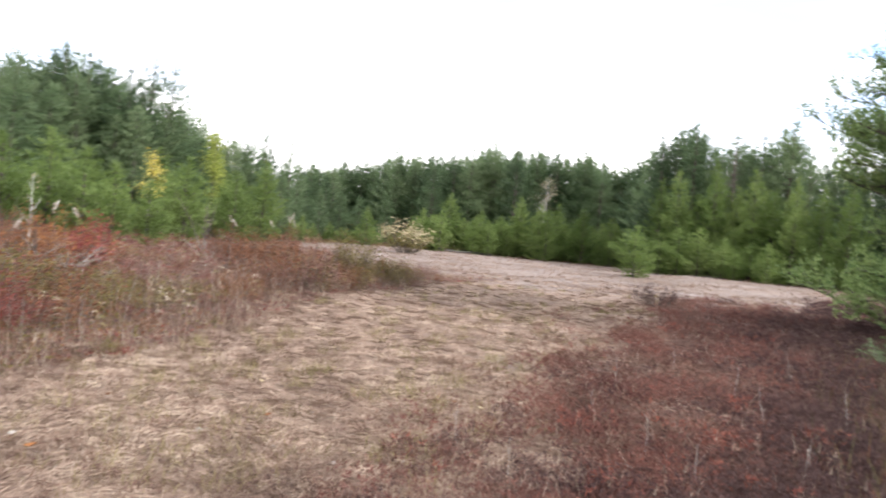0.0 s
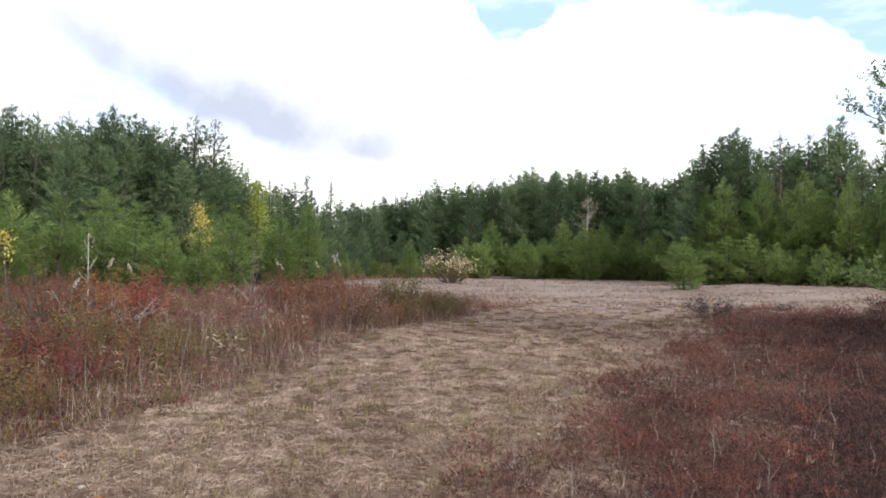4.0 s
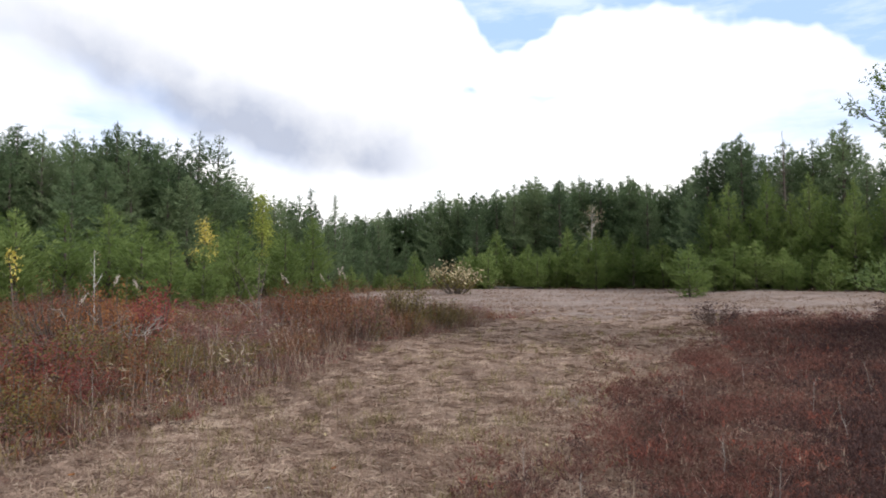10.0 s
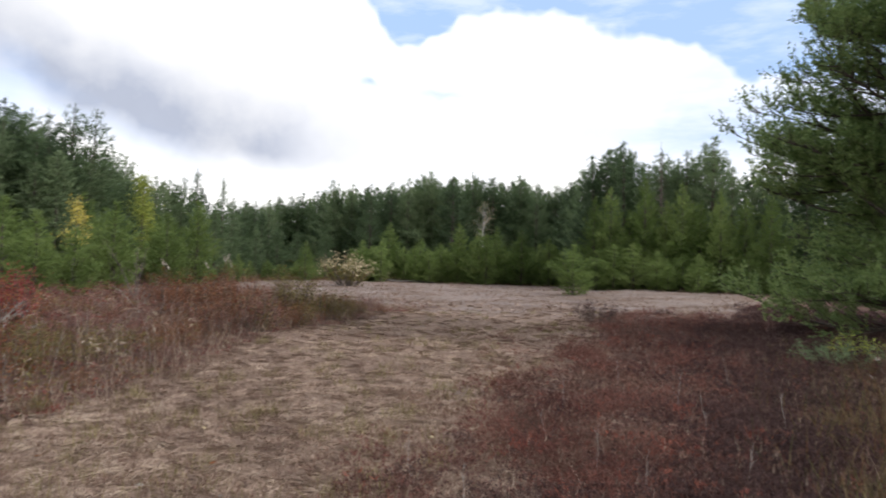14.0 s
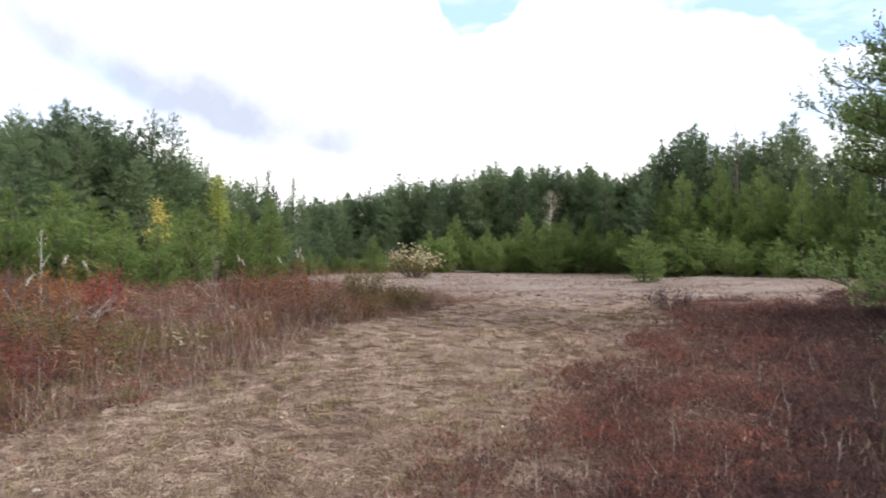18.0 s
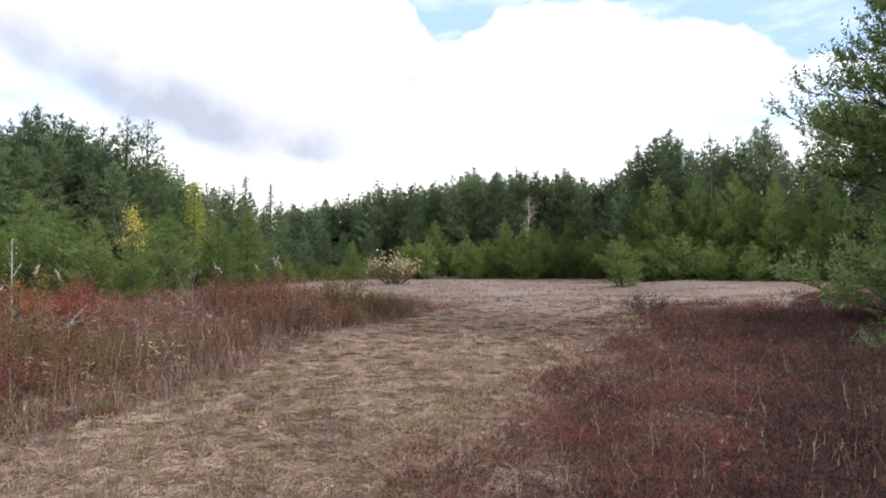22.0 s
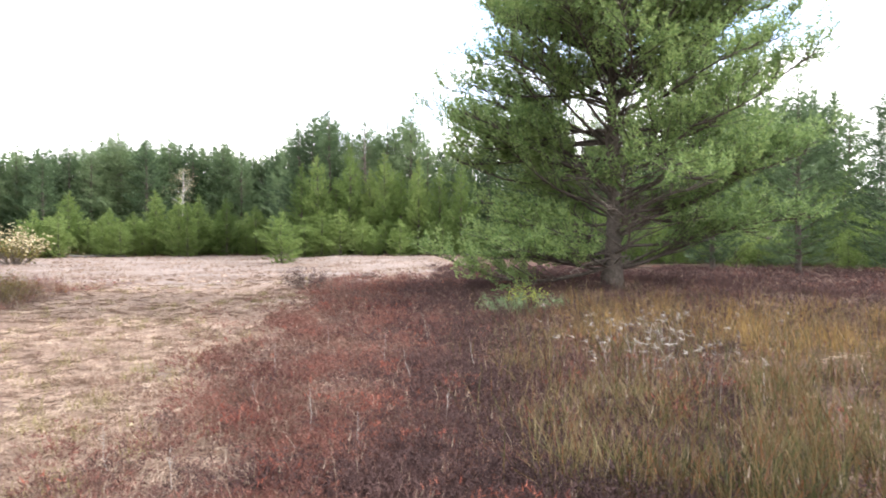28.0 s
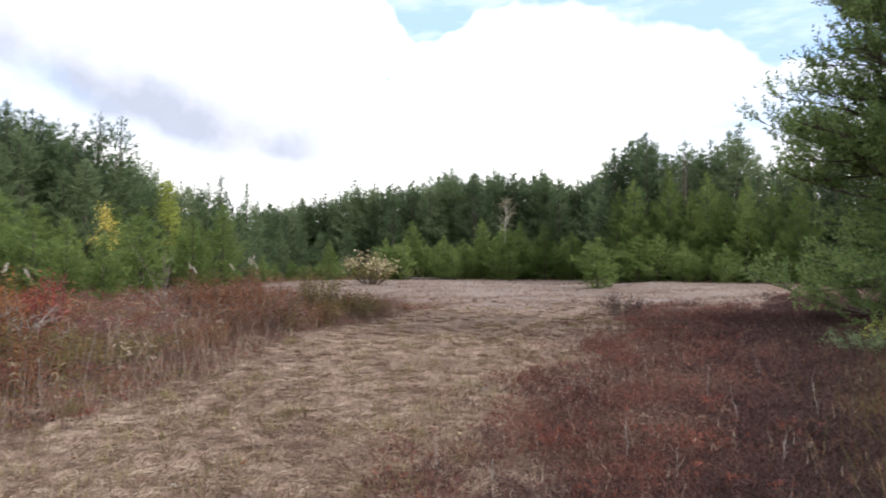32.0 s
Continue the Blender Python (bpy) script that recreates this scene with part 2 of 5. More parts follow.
STALK = surface("tall_dry_grass", [(0.202, 0.152, 0.115), (0.313, 0.244, 0.189), (0.46, 0.386, 0.308)], 1.5, 0.85, vary="piece", thin=0.2, spread=0.35)
HEATH = surface("heather", [(0.0473, 0.0292, 0.0259), (0.0893, 0.0454, 0.04), (0.131, 0.0648, 0.054), (0.179, 0.0864, 0.0691), (0.21, 0.146, 0.113)], 0.8, 0.85, vary="piece", thin=0.2, spread=0.18, big=0.5, tight=0.14)
DUSK = surface("dark_heath_twigs", [(0.0348, 0.0199, 0.0199), (0.0596, 0.0331, 0.0315), (0.0975, 0.0538, 0.048)], 1.0, 0.9, vary="piece", thin=0.1, spread=0.22)
EMBER = surface("orange_red_sprigs", [(0.12, 0.038, 0.03), (0.23, 0.068, 0.05), (0.32, 0.115, 0.078)], 1.5, 0.8, vary="piece", thin=0.25, spread=0.5)
TUFT = surface("brown_low_plants", [(0.095, 0.058, 0.046), (0.155, 0.092, 0.07), (0.235, 0.145, 0.108)], 1.2, 0.85, vary="piece", thin=0.2, spread=0.2, tight=0.15)
SEDGE = surface("green_brown_sedge", [(0.042, 0.042, 0.018), (0.086, 0.086, 0.03), (0.155, 0.1, 0.046), (0.21, 0.165, 0.088)], 1.5, 0.8, vary="piece", thin=0.2, spread=0.4)
RUSSET = surface("russet_heather", [(0.0788, 0.0335, 0.0281), (0.147, 0.0616, 0.0497), (0.226, 0.103, 0.0799)], 0.9, 0.85, vary="piece", thin=0.3, spread=0.2, tight=0.14)
GOLD = surface("golden_grass", [(0.12, 0.08, 0.03), (0.22, 0.135, 0.05), (0.33, 0.22, 0.085)], 2.0, 0.8, vary="piece", thin=0.25, spread=0.3)
FLAME = surface("orange_leaves", [(0.15, 0.06, 0.024), (0.28, 0.12, 0.045), (0.4, 0.19, 0.075)], 4.0, 0.75, vary="piece", thin=0.25, spread=0.14)
FLUFF = surface("seed_fluff", [(0.45, 0.4, 0.34), (0.6, 0.55, 0.48), (0.74, 0.7, 0.63)], 6.0, 0.9, vary="piece", thin=0.3, spread=0.3)
CRIMSON = surface("crimson_leaves", [(0.16, 0.032, 0.034), (0.28, 0.06, 0.058), (0.38, 0.11, 0.095)], 5.0, 0.75, vary="piece", thin=0.25, spread=0.2)
ASH = surface("weathered_stems", [(0.16, 0.14, 0.13), (0.28, 0.255, 0.235), (0.42, 0.39, 0.36)], 6.0, 0.85, vary="piece", spread=0.3)
STONE = surface("pale_stone", [(0.2, 0.18, 0.16), (0.32, 0.3, 0.27), (0.45, 0.42, 0.39)], 12, 0.9, 0.4)
CHAR = surface("weathered_log", [(0.03, 0.028, 0.027), (0.07, 0.065, 0.06), (0.14, 0.13, 0.12)], 8, 0.9, 0.5)


def ground_material():
    mat = bpy.data.materials.new("ground")
    mat.use_nodes = True
    tree = mat.node_tree
    tree.nodes.clear()
    n = wire(tree)
    place = n("ShaderNodeNewGeometry").outputs["Position"]
    zone = n("ShaderNodeSeparateColor", {0: n("ShaderNodeAttribute", attribute_name="zone").outputs["Color"]}).outputs

    def speckle(colours, fine, wide, stretch=(1, 1, 1)):
        v = n("ShaderNodeVectorMath", {0: place, 1: stretch}, operation="MULTIPLY").outputs[0]
        a = n("ShaderNodeTexNoise", {"Vector": v, "Scale": fine, "Detail": 6.0, "Roughness": 0.65}).outputs[0]
        b = n("ShaderNodeTexNoise", {"Vector": v, "Scale": wide, "Detail": 3.0}).outputs[0]
        s = n("ShaderNodeMath", {0: a, 1: 0.6}, operation="MULTIPLY").outputs[0]
        s = n("ShaderNodeMath", {0: b, 1: 0.4, 2: s}, operation="MULTIPLY_ADD").outputs[0]
        r = tree.nodes.new("ShaderNodeValToRGB")
        tree.links.new(s, r.inputs[0])
        while len(r.color_ramp.elements) < len(colours):
            r.color_ramp.elements.new(0.5)
        for i, c in enumerate(colours):
            r.color_ramp.elements[i].position = 0.39 + 0.22 * i / (len(colours) - 1)
            r.color_ramp.elements[i].color = (*c, 1)
        return r.outputs[0], a

    straw, relief = speckle([(0.11, 0.072, 0.056), (0.165, 0.112, 0.086), (0.225, 0.16, 0.123), (0.29, 0.217, 0.168)], 9.0, 1.1)
    sand, _ = speckle([(0.115, 0.088, 0.077), (0.19, 0.15, 0.133), (0.28, 0.235, 0.215)], 2.2, 0.25, (0.5, 1.4, 1))
    heath, _ = speckle([(0.045, 0.027, 0.022), (0.08, 0.045, 0.036), (0.13, 0.075, 0.055)], 6.0, 0.8)
    floor, _ = speckle([(0.035, 0.03, 0.02), (0.06, 0.05, 0.03), (0.10, 0.075, 0.045)], 2.0, 0.2)
    c = n("ShaderNodeMix", {0: zone[0], 6: straw, 7: sand}, data_type="RGBA").outputs[2]
    c = n("ShaderNodeMix", {0: zone[1], 6: c, 7: heath}, data_type="RGBA").outputs[2]
    c = n("ShaderNodeMix", {0: zone[2], 6: c, 7: floor}, data_type="RGBA").outputs[2]
    b = n("ShaderNodeBump", {"Height": relief, "Strength": 0.9, "Distance": 0.08})
    p = n("ShaderNodeBsdfPrincipled", {"Base Color": c, "Roughness": 0.95, "Specular IOR Level": 0.15, "Normal": b.outputs[0]})
    n("ShaderNodeOutputMaterial", {"Surface": p.outputs[0]})
    return mat


# ---- the lie of the land ----
def spot(az, d):
    """Metres x, y of the place d metres away, az degrees to the left of +Y."""
    return -d * np.sin(np.radians(az)), d * np.cos(np.radians(az))


def polar(x, y):
    return np.degrees(np.arctan2(-x, y)), np.hypot(x, y)


def wob(x, y, s, k=0.0):
    """Smooth uneven waves about s metres long, between -1 and 1."""
    a, b = x * 6.28 / s + k, y * 6.28 / s + 1.7 * k
    return (np.sin(a + 1.3 * np.sin(0.7 * b + k)) + np.sin(0.83 * b + 1.1 * np.sin(0.61 * a)) + 0.6 * np.sin(1.9 * a + 1.7 * b) + 0.4 * np.sin(3.1 * b - 2.3 * a)) / 3.0


def smooth(v, a, b):
    u = np.clip((v - a) / (b - a), 0, 1)
    return u * u * (3 - 2 * u)


def lie(x, y):
    """Height of the ground."""
    x, y = np.asarray(x, float), np.asarray(y, float)
    az, d = polar(x, y)
    z = 0.03 * wob(x, y, 2.3) + 0.05 * wob(x, y, 7.0, 2.0) * smooth(d, 3, 12)
    z = z * (1 - smooth(d, 60, 120))
    z = z + 0.42 * np.exp(-(((x - 12.0) / 5.5) ** 2 + ((y - 13.5) / 6.0) ** 2))
    z = z + 0.16 * np.exp(-(((x - 8.0) / 3.0) ** 2 + ((y - 23.5) / 2.2) ** 2))
    z = z + 0.42 * smooth(-az, 13, 21) * (1 - smooth(-az, 30, 37)) * smooth(d, 42, 60) * (1 - smooth(d, 110, 160))
    z = z + 0.25 * smooth(az, 4, 16) * smooth(d, 9, 17) * (1 - smooth(d, 30, 45))
    return z


def shrub_edge(az):
    return np.interp(az, [-6, -3.6, -0.8, 6.4, 17, 26, 40, 53, 64, 120, 180], [60, 29, 25, 17.0, 10.4, 7.9, 6.8, 6.1, 6.5, 8, 9])


def shrub_back(az):
    return np.interp(az, [-6, -3.6, 0, 5, 8, 12, 18, 30, 60, 180], [20, 30, 27.5, 26, 27, 34, 40, 36, 32, 30])


def wood_edge(az):
    return np.interp(az, [-180, -60, -45, -35, -28, -22, -15, -5, 5, 10, 15, 25, 35, 45, 60, 180], [30, 40, 45, 52, 62, 72, 88, 86, 84, 78, 56, 42, 36, 33, 30, 30])


def in_shrubs(x, y):
    az, d = polar(x, y)
    e = shrub_edge(az) + 0.5 * wob(x, y, 3.1)
    return smooth(d, e - 0.4, e + 0.5) * (1 - smooth(d, shrub_back(az) - 1, shrub_back(az) + 1)) * (az > -5)


def in_heather(x, y):
    az, d = polar(x, y)
    edge = np.interp(y, [-4, 3, 4.86, 5.74, 7.2, 8.75, 10.6, 14.7, 19.5, 23, 27], [0.8, 0.25, 0.5, 1.0, 1.3, 1.7, 2.5, 4.4, 6.0, 7.3, 9.3]) + 0.35 * wob(x, y, 2.1) + 0.25 * wob(x, y, 0.8)
    back = np.interp(az, [-180, -50, -36, -30, -27, -15], [66, 66, 64, 50, 27.5, 23.5]) + 0.8 * wob(x, y, 4.0)
    return smooth(y, -0.5, 2.5) * smooth(x, edge - 0.9, edge + 0.6) * (1 - smooth(d, back - 1, back + 1)) * (az < 50)


def in_wood(x, y):
    az, d = polar(x, y)
    return smooth(d, wood_edge(az) - 3, wood_edge(az) + 1)


def in_sand(x, y):
    az, d = polar(x, y)
    near = np.interp(az, [-40, -15, -5, 2, 8], [26, 24, 24.5, 27, 28]) + 1.2 * wob(x, y, 5.0)
    far = smooth(d, near - 2.5, near + 2.5) * smooth(-az, -20, -12) * (1 - smooth(-az, 26.5, 30.5))
    bare = np.exp(-(((x - 0.75) / 0.35) ** 2 + ((y - 8.9) / 0.5) ** 2)) * 0.8
    return np.maximum(far * np.clip(0.8 + 0.35 * wob(x, y, 6.0, 3.0) + 0.25 * wob(x, y, 2.2, 6.0), 0.25, 1), bare)


def tri_mesh(name, tri, material, second=None, share=0.3):
    """A mesh of separate triangles, tri: n x 3 x 3; a share of them takes the second material."""
    tri = np.asarray(tri, np.float32).reshape(-1, 3, 3)
    k = len(tri)
    me = bpy.data.meshes.new(name)
    me.vertices.add(3 * k)
    me.vertices.foreach_set("co", tri.ravel())
    me.loops.add(3 * k)
    me.loops.foreach_set("vertex_index", np.arange(3 * k, dtype=np.int32))
    me.polygons.add(k)
    me.polygons.foreach_set("loop_start", np.arange(0, 3 * k, 3, dtype=np.int32))
    me.materials.append(material)
    if second:
        me.materials.append(second)
        pick = (np.arange(k) % (k // 2) * 0.618) % 1 < share
        me.polygons.foreach_set("material_index", pick.astype(np.int32))
    me.update(calc_edges=True)
    return me


def indexed_mesh(name, verts, tris, material):
    verts, tris = np.asarray(verts, np.float32), np.asarray(tris, np.int32)
    me = bpy.data.meshes.new(name)
    me.vertices.add(len(verts))
    me.vertices.foreach_set("co", verts.ravel())
    me.loops.add(tris.size)
    me.loops.foreach_set("vertex_index", tris.ravel())
    me.polygons.add(len(tris))
    me.polygons.foreach_set("loop_start", np.arange(0, tris.size, 3, dtype=np.int32))
    me.materials.append(material)
    me.update(calc_edges=True)
    return me


def ground():
    rings = np.concatenate([[0.0], np.geomspace(0.8, 120, 120), np.geomspace(140, 3000, 14)])
    turns = np.radians(np.linspace(0, 360, 320, endpoint=False))
    d, a = np.meshgrid(rings, turns, indexing="ij")
    x, y = -d * np.sin(a), d * np.cos(a)
    z = lie(x, y)
    k, q = d.shape
    i, j = np.meshgrid(np.arange(k - 1), np.arange(q), indexing="ij")
    p0, p1, p2, p3 = i * q + j, i * q + (j + 1) % q, (i + 1) * q + (j + 1) % q, (i + 1) * q + j
    tris = np.concatenate([np.stack([p0, p3, p2], -1).reshape(-1, 3), np.stack([p0, p2, p1], -1).reshape(-1, 3)])
    me = indexed_mesh("ground", np.stack([x, y, z], -1).reshape(-1, 3), tris, ground_material())
    me.polygons.foreach_set("use_smooth", np.ones(len(me.polygons), dtype=bool))
    zone = me.color_attributes.new("zone", "FLOAT_COLOR", "POINT")
    az, far = polar(x, y)
    heath = np.maximum.reduce([0.85 * in_heather(x, y), in_shrubs(x, y), 0.7 * smooth(far, wood_edge(az) - 9, wood_edge(az) - 4)])
    col = np.stack([in_sand(x, y), heath, in_wood(x, y), np.ones_like(x)], -1)
    zone.data.foreach_set("color", col.astype(np.float32).ravel())
    return tagged(new("ground", me), "dry grass, pale sand and heath soil of an open clearing", "ground", kind="structure")


ground()


# ---- growing things ----
def part(name, me, parent, label=""):
    ob = new(name, me)
    ob.parent = parent
    return tagged(ob, label)


def unit(v):
    return v / np.maximum(1e-6, np.linalg.norm(v, axis=-1, keepdims=True))


def spikes(centres, ways, size, count, rng, width=0.2, loose=0.9):
    """Pointed blades in tufts: count at each centre, leaning along its way."""
    c = np.repeat(np.asarray(centres, float), count, axis=0)
    w = np.repeat(np.asarray(ways, float), count, axis=0)
    s = np.repeat(np.broadcast_to(np.asarray(size, float), (len(centres),)), count) * rng.uniform(0.6, 1.15, len(c))
    v = unit(w + loose * rng.normal(size=c.shape))
    side = unit(np.cross(v, rng.normal(size=c.shape)))
    b = c + rng.normal(size=c.shape) * (s * 0.18)[:, None]
    h = side * (s * width * 0.5)[:, None]
    return np.stack([b - h, b + h, b + v * s[:, None]], 1)


def leaves(centres, size, rng, up=0.4, slim=0.5):
    """Flat pointed leaves, two triangles each."""
    c = np.asarray(centres, float)
    s = np.broadcast_to(np.asarray(size, float), (len(c),)) * rng.uniform(0.6, 1.2, len(c))
    v = unit(rng.normal(size=c.shape) + np.array([0, 0, up]))
    side = unit(np.cross(v, rng.normal(size=c.shape)))
    a, b = c - v * s[:, None] * 0.5, c + v * s[:, None] * 0.5
    l, r = c - side * (s * slim * 0.5)[:, None], c + side * (s * slim * 0.5)[:, None]
    return np.concatenate([np.stack([a, l, b], 1), np.stack([a, b, r], 1)])


def tube(points, radii, sides=7):
    """Vertices and triangles of a tapered limb along points."""
    points, radii = np.asarray(points, float), np.asarray(radii, float)
    way = unit(np.gradient(points, axis=0))
    ref = np.where(np.abs(way[:, 2:3]) > 0.9, np.array([[1.0, 0, 0]]), np.array([[0, 0, 1.0]]))
    u = unit(np.cross(way, ref))
    v = np.cross(way, u)
    a = np.arange(sides) * 2 * np.pi / sides
    ring = points[:, None] + radii[:, None, None] * (np.cos(a)[None, :, None] * u[:, None] + np.sin(a)[None, :, None] * v[:, None])
    k = len(points)
    i, j = np.meshgrid(np.arange(k - 1), np.arange(sides), indexing="ij")
    p0, p1, p2, p3 = i * sides + j, i * sides + (j + 1) % sides, (i + 1) * sides + (j + 1) % sides, (i + 1) * sides + j
    tris = np.concatenate([np.stack([p0, p1, p2], -1).reshape(-1, 3), np.stack([p0, p2, p3], -1).reshape(-1, 3)])
    return ring.reshape(-1, 3), tris


def join(pieces):
    verts, tris, n = [], [], 0
    for v, t in pieces:
        verts.append(v)
        tris.append(np.asarray(t) + n)
        n += len(v)
    return np.concatenate(verts), np.concatenate(tris)


def conifer(kind, h, seed):
    """Meshes of trunk and crown of a conifer h metres high."""
    rng = np.random.default_rng(seed)
    base, wide, gap, fan, rise, curl, tuft, blades = {
        "pine": (0.06, 0.24, 0.5, 7, 14, 0.26, 0.34, 4), "back": (0.08, 0.24, 0.62, 6, 14, 0.24, 0.46, 4), "young": (0.01, 0.44, 0.34, 7, 34, 0.34, 0.27, 4),
        "green": (0.02, 0.31, 0.42, 7, 20, 0.28, 0.32, 4),
        "spruce": (0.06, 0.16, 0.42, 6, -8, 0.12, 0.42, 4), "ragged": (0.08, 0.25, 0.5, 6, 12, 0.3, 0.36, 5)}[kind]
    lean = rng.normal(size=2) * 0.01 * h
    zs = np.linspace(0, h, 9)
    stem = np.stack([lean[0] * np.sin(zs / h * 3), lean[1] * np.sin(zs / h * 2.5), zs], -1)
    thick = 0.011 * h + 0.02
    limbs = [tube(stem, thick * (1 - zs / h) ** 0.8 + 0.012, 7)]
    centres, ways = [], []
    z = base * h
    while z < h - 0.15:
        u = (z - base * h) / (h * (1 - base))
        if kind == "spruce":
            reach = wide * h * (1 - u) ** 0.95
        elif kind == "young":
            reach = wide * h * (1 - u) ** 0.9 * min(1, 0.7 + 1.4 * u)
        else:
            reach = wide * h * (1 - u) ** (0.85 if kind == "green" else 0.68) * min(1, 0.6 + 1.7 * u)
        around = rng.uniform(0, 6.28)
        for b in range(fan if u < 0.85 else 4):
            if kind == "ragged" and rng.random() < 0.25:
                continue
            a = around + b * 6.28 / fan + rng.normal() * 0.35
            length = max(0.18, reach * (rng.uniform(0.45, 1.3) if kind != "spruce" else rng.uniform(0.75, 1.1)))
            e = radians(rise + 30 * u + rng.normal() * 9)
            root = np.array([np.interp(z, zs, stem[:, 0]), np.interp(z, zs, stem[:, 1]), z])
            out = np.array([np.cos(a), np.sin(a), 0])
            tip = lambda s: root + out * length * s * np.cos(e) + np.array([0, 0, 1]) * (length * s * np.sin(e) + curl * length * s * s * (0.6 if kind != "spruce" else -1.2 + 1.0 * s))
            k = max(2, int(length / (tuft * (0.82 if kind in ("pine", "back") else 0.8))))
            ss = np.linspace(0.35 if kind != "young" else 0.2, 1, k)
            if length > 1.0 and b % 2 == 0:
                limbs.append(tube([tip(0), tip(0.9)], [0.012 + 0.012 * length, 0.006], 3))
            across = np.array([-out[1], out[0], 0])
            for s in ss:
                p = tip(s)
                way = out * 0.75 + np.array([0, 0, 0.05 if kind == "spruce" else 0.4 + 0.5 * s])
                centres.append(p + rng.normal(size=3) * 0.04)
                ways.append(way)
                if length > 0.6:
                    w = 0.30 * length * (1.15 - s) + 0.08
                    for side in (-1, 1):
                        centres.append(p + side * across * w * rng.uniform(0.5, 1.2) + rng.normal(size=3) * np.array([0.08, 0.08, 0.03]))
                        ways.append(way + side * across * 0.7)
        z += gap * rng.uniform(0.75, 1.25) * (1 if u < 0.7 else 0.7)
    for s in np.linspace(0.9, 1.0, 5):
        centres.append(np.array([stem[-1, 0], stem[-1, 1], h * s]))
        ways.append(np.array([0, 0, 1.2]))
    high = np.array(centres)[:, 2] / h
    crown = spikes(centres, ways, tuft * np.where(high > 0.6, 1.24 - 0.4 * high, 1.0), blades, rng, {"back": 0.26, "young": 0.22, "pine": 0.22, "green": 0.22}.get(kind, 0.16), 0.5)
    v, t = join(limbs)
    return indexed_mesh("trunk", v, t, BARK), tri_mesh("crown", crown, {"young": YOUNG, "green": MID}.get(kind, NEEDLES))


FIRST = {}
TREE_WORDS = {"back": ("dark green pine standing deeper in the wood", "pine tree", "pines deep in the wood"),
              "pine": ("tall dark green jack pine in the forest edge", "pine tree", "tall forest pines"),
              "young": ("bushy bright green young pine at the clearing's edge", "young pine", "young pines"),
              "green": ("half-grown mid-green pine in front of the dark wood", "pine tree", "half-grown pines"),
              "spruce": ("slim dark green pointed spruce above the forest", "spruce tree", "forest spruces"),
              "ragged": ("thin ragged dark pine with gaps between its boughs", "pine tree", "ragged forest pines")}
NAMES = {"back": "pine_tree", "pine": "pine_tree", "young": "young_pine", "green": "half_grown_pine", "spruce": "spruce_tree", "ragged": "ragged_pine"}
SIZES = {"back": 12.0, "pine": 12.0, "young": 4.0, "green": 8.0, "spruce": 10.0, "ragged": 12.0}


def tree(kind, variant, x, y, h, turn, sink=0.05, girth=1.0):
    """One conifer h metres high: an empty at its foot with trunk and crown."""
    words = TREE_WORDS[kind]
    z = float(lie(x, y)) - sink
    if (kind, variant) not in FIRST:
        thing = new(NAMES[kind])
        tagged(thing, *words)
        trunk, crown = conifer(kind, SIZES[kind], 100 * variant + len(kind))
        part("trunk", trunk, thing)
        part("crown", crown, thing)
        FIRST[kind, variant] = thing
        thing.matrix_basis = pose(x, y, z, 0, 0, turn)
    else:
        thing = copy_thing(FIRST[kind, variant], pose(x, y, z, 0, 0, turn))
    s = h / SIZES[kind]
    thing.scale = (s * girth, s * girth, s)
    return thing


def skyline_depth(az):
    return np.interp(az, [-60, -40, -27, -15.5, -14, 5.8, 7, 13, 14, 22, 24, 40, 60], [55, 58, 64, 68, 90, 90, 102, 102, 70, 62, 52, 50, 46])


# trees that make the skyline: degrees to the left, degrees above the horizon of their tops
LEFT_TOPS = [(52, 9.5), (47, 9), (44.1, 9.2), (42.2, 10.1), (40.2, 10.4), (38.1, 10.9), (36.4, 10.6), (34.4, 10.8), (32.2, 11.0), (31.5, 11.7), (29.9, 11.2), (28.2, 10.7),
             (22.8, 8.3), (21.9, 8.0), (20.5, 6.4), (19.7, 6.7), (18.7, 6.5), (17.6, 6.7)]
MID_TOPS = [(13.8, 5.3), (12.9, 5.2), (12.1, 5.25), (11.0, 5.4), (10.2, 5.7), (9.2, 5.85), (8.3, 6.1), (7.1, 6.3), (5.8, 7.2), (4.2, 7.0), (2.6, 7.1), (0.9, 7.3), (-0.6, 7.6), (-2.4, 8.3), (-4.3, 7.9),
            (-6.0, 8.3), (-7.8, 8.0), (-10.0, 8.1), (-11.4, 7.6), (-13.0, 7.5), (-14.3, 7.6)]
RIGHT_TOPS = [(-16.0, 9.8), (-17.2, 10.2), (-18.5, 10.9), (-20.5, 9.0), (-23.5, 10.0), (-25.5, 11.0), (-26.9, 8.6), (-29, 8.5), (-32, 9.0), (-36, 9.5), (-41, 9), (-47, 10), (-52, 11.5), (-57, 11)]
SPIRES = [(16.6, 7.4, "spruce"), (14.7, 6.8, "spruce"), (27.2, 10.7, "ragged"), (25.5, 11.5, "ragged"), (24.0, 11.3, "ragged"), (-21.7, 10.1, "ragged")]


def skyline(az):
    rows = sorted(LEFT_TOPS + MID_TOPS + RIGHT_TOPS)
    return np.interp(az, [r[0] for r in rows], [r[1] for r in rows])


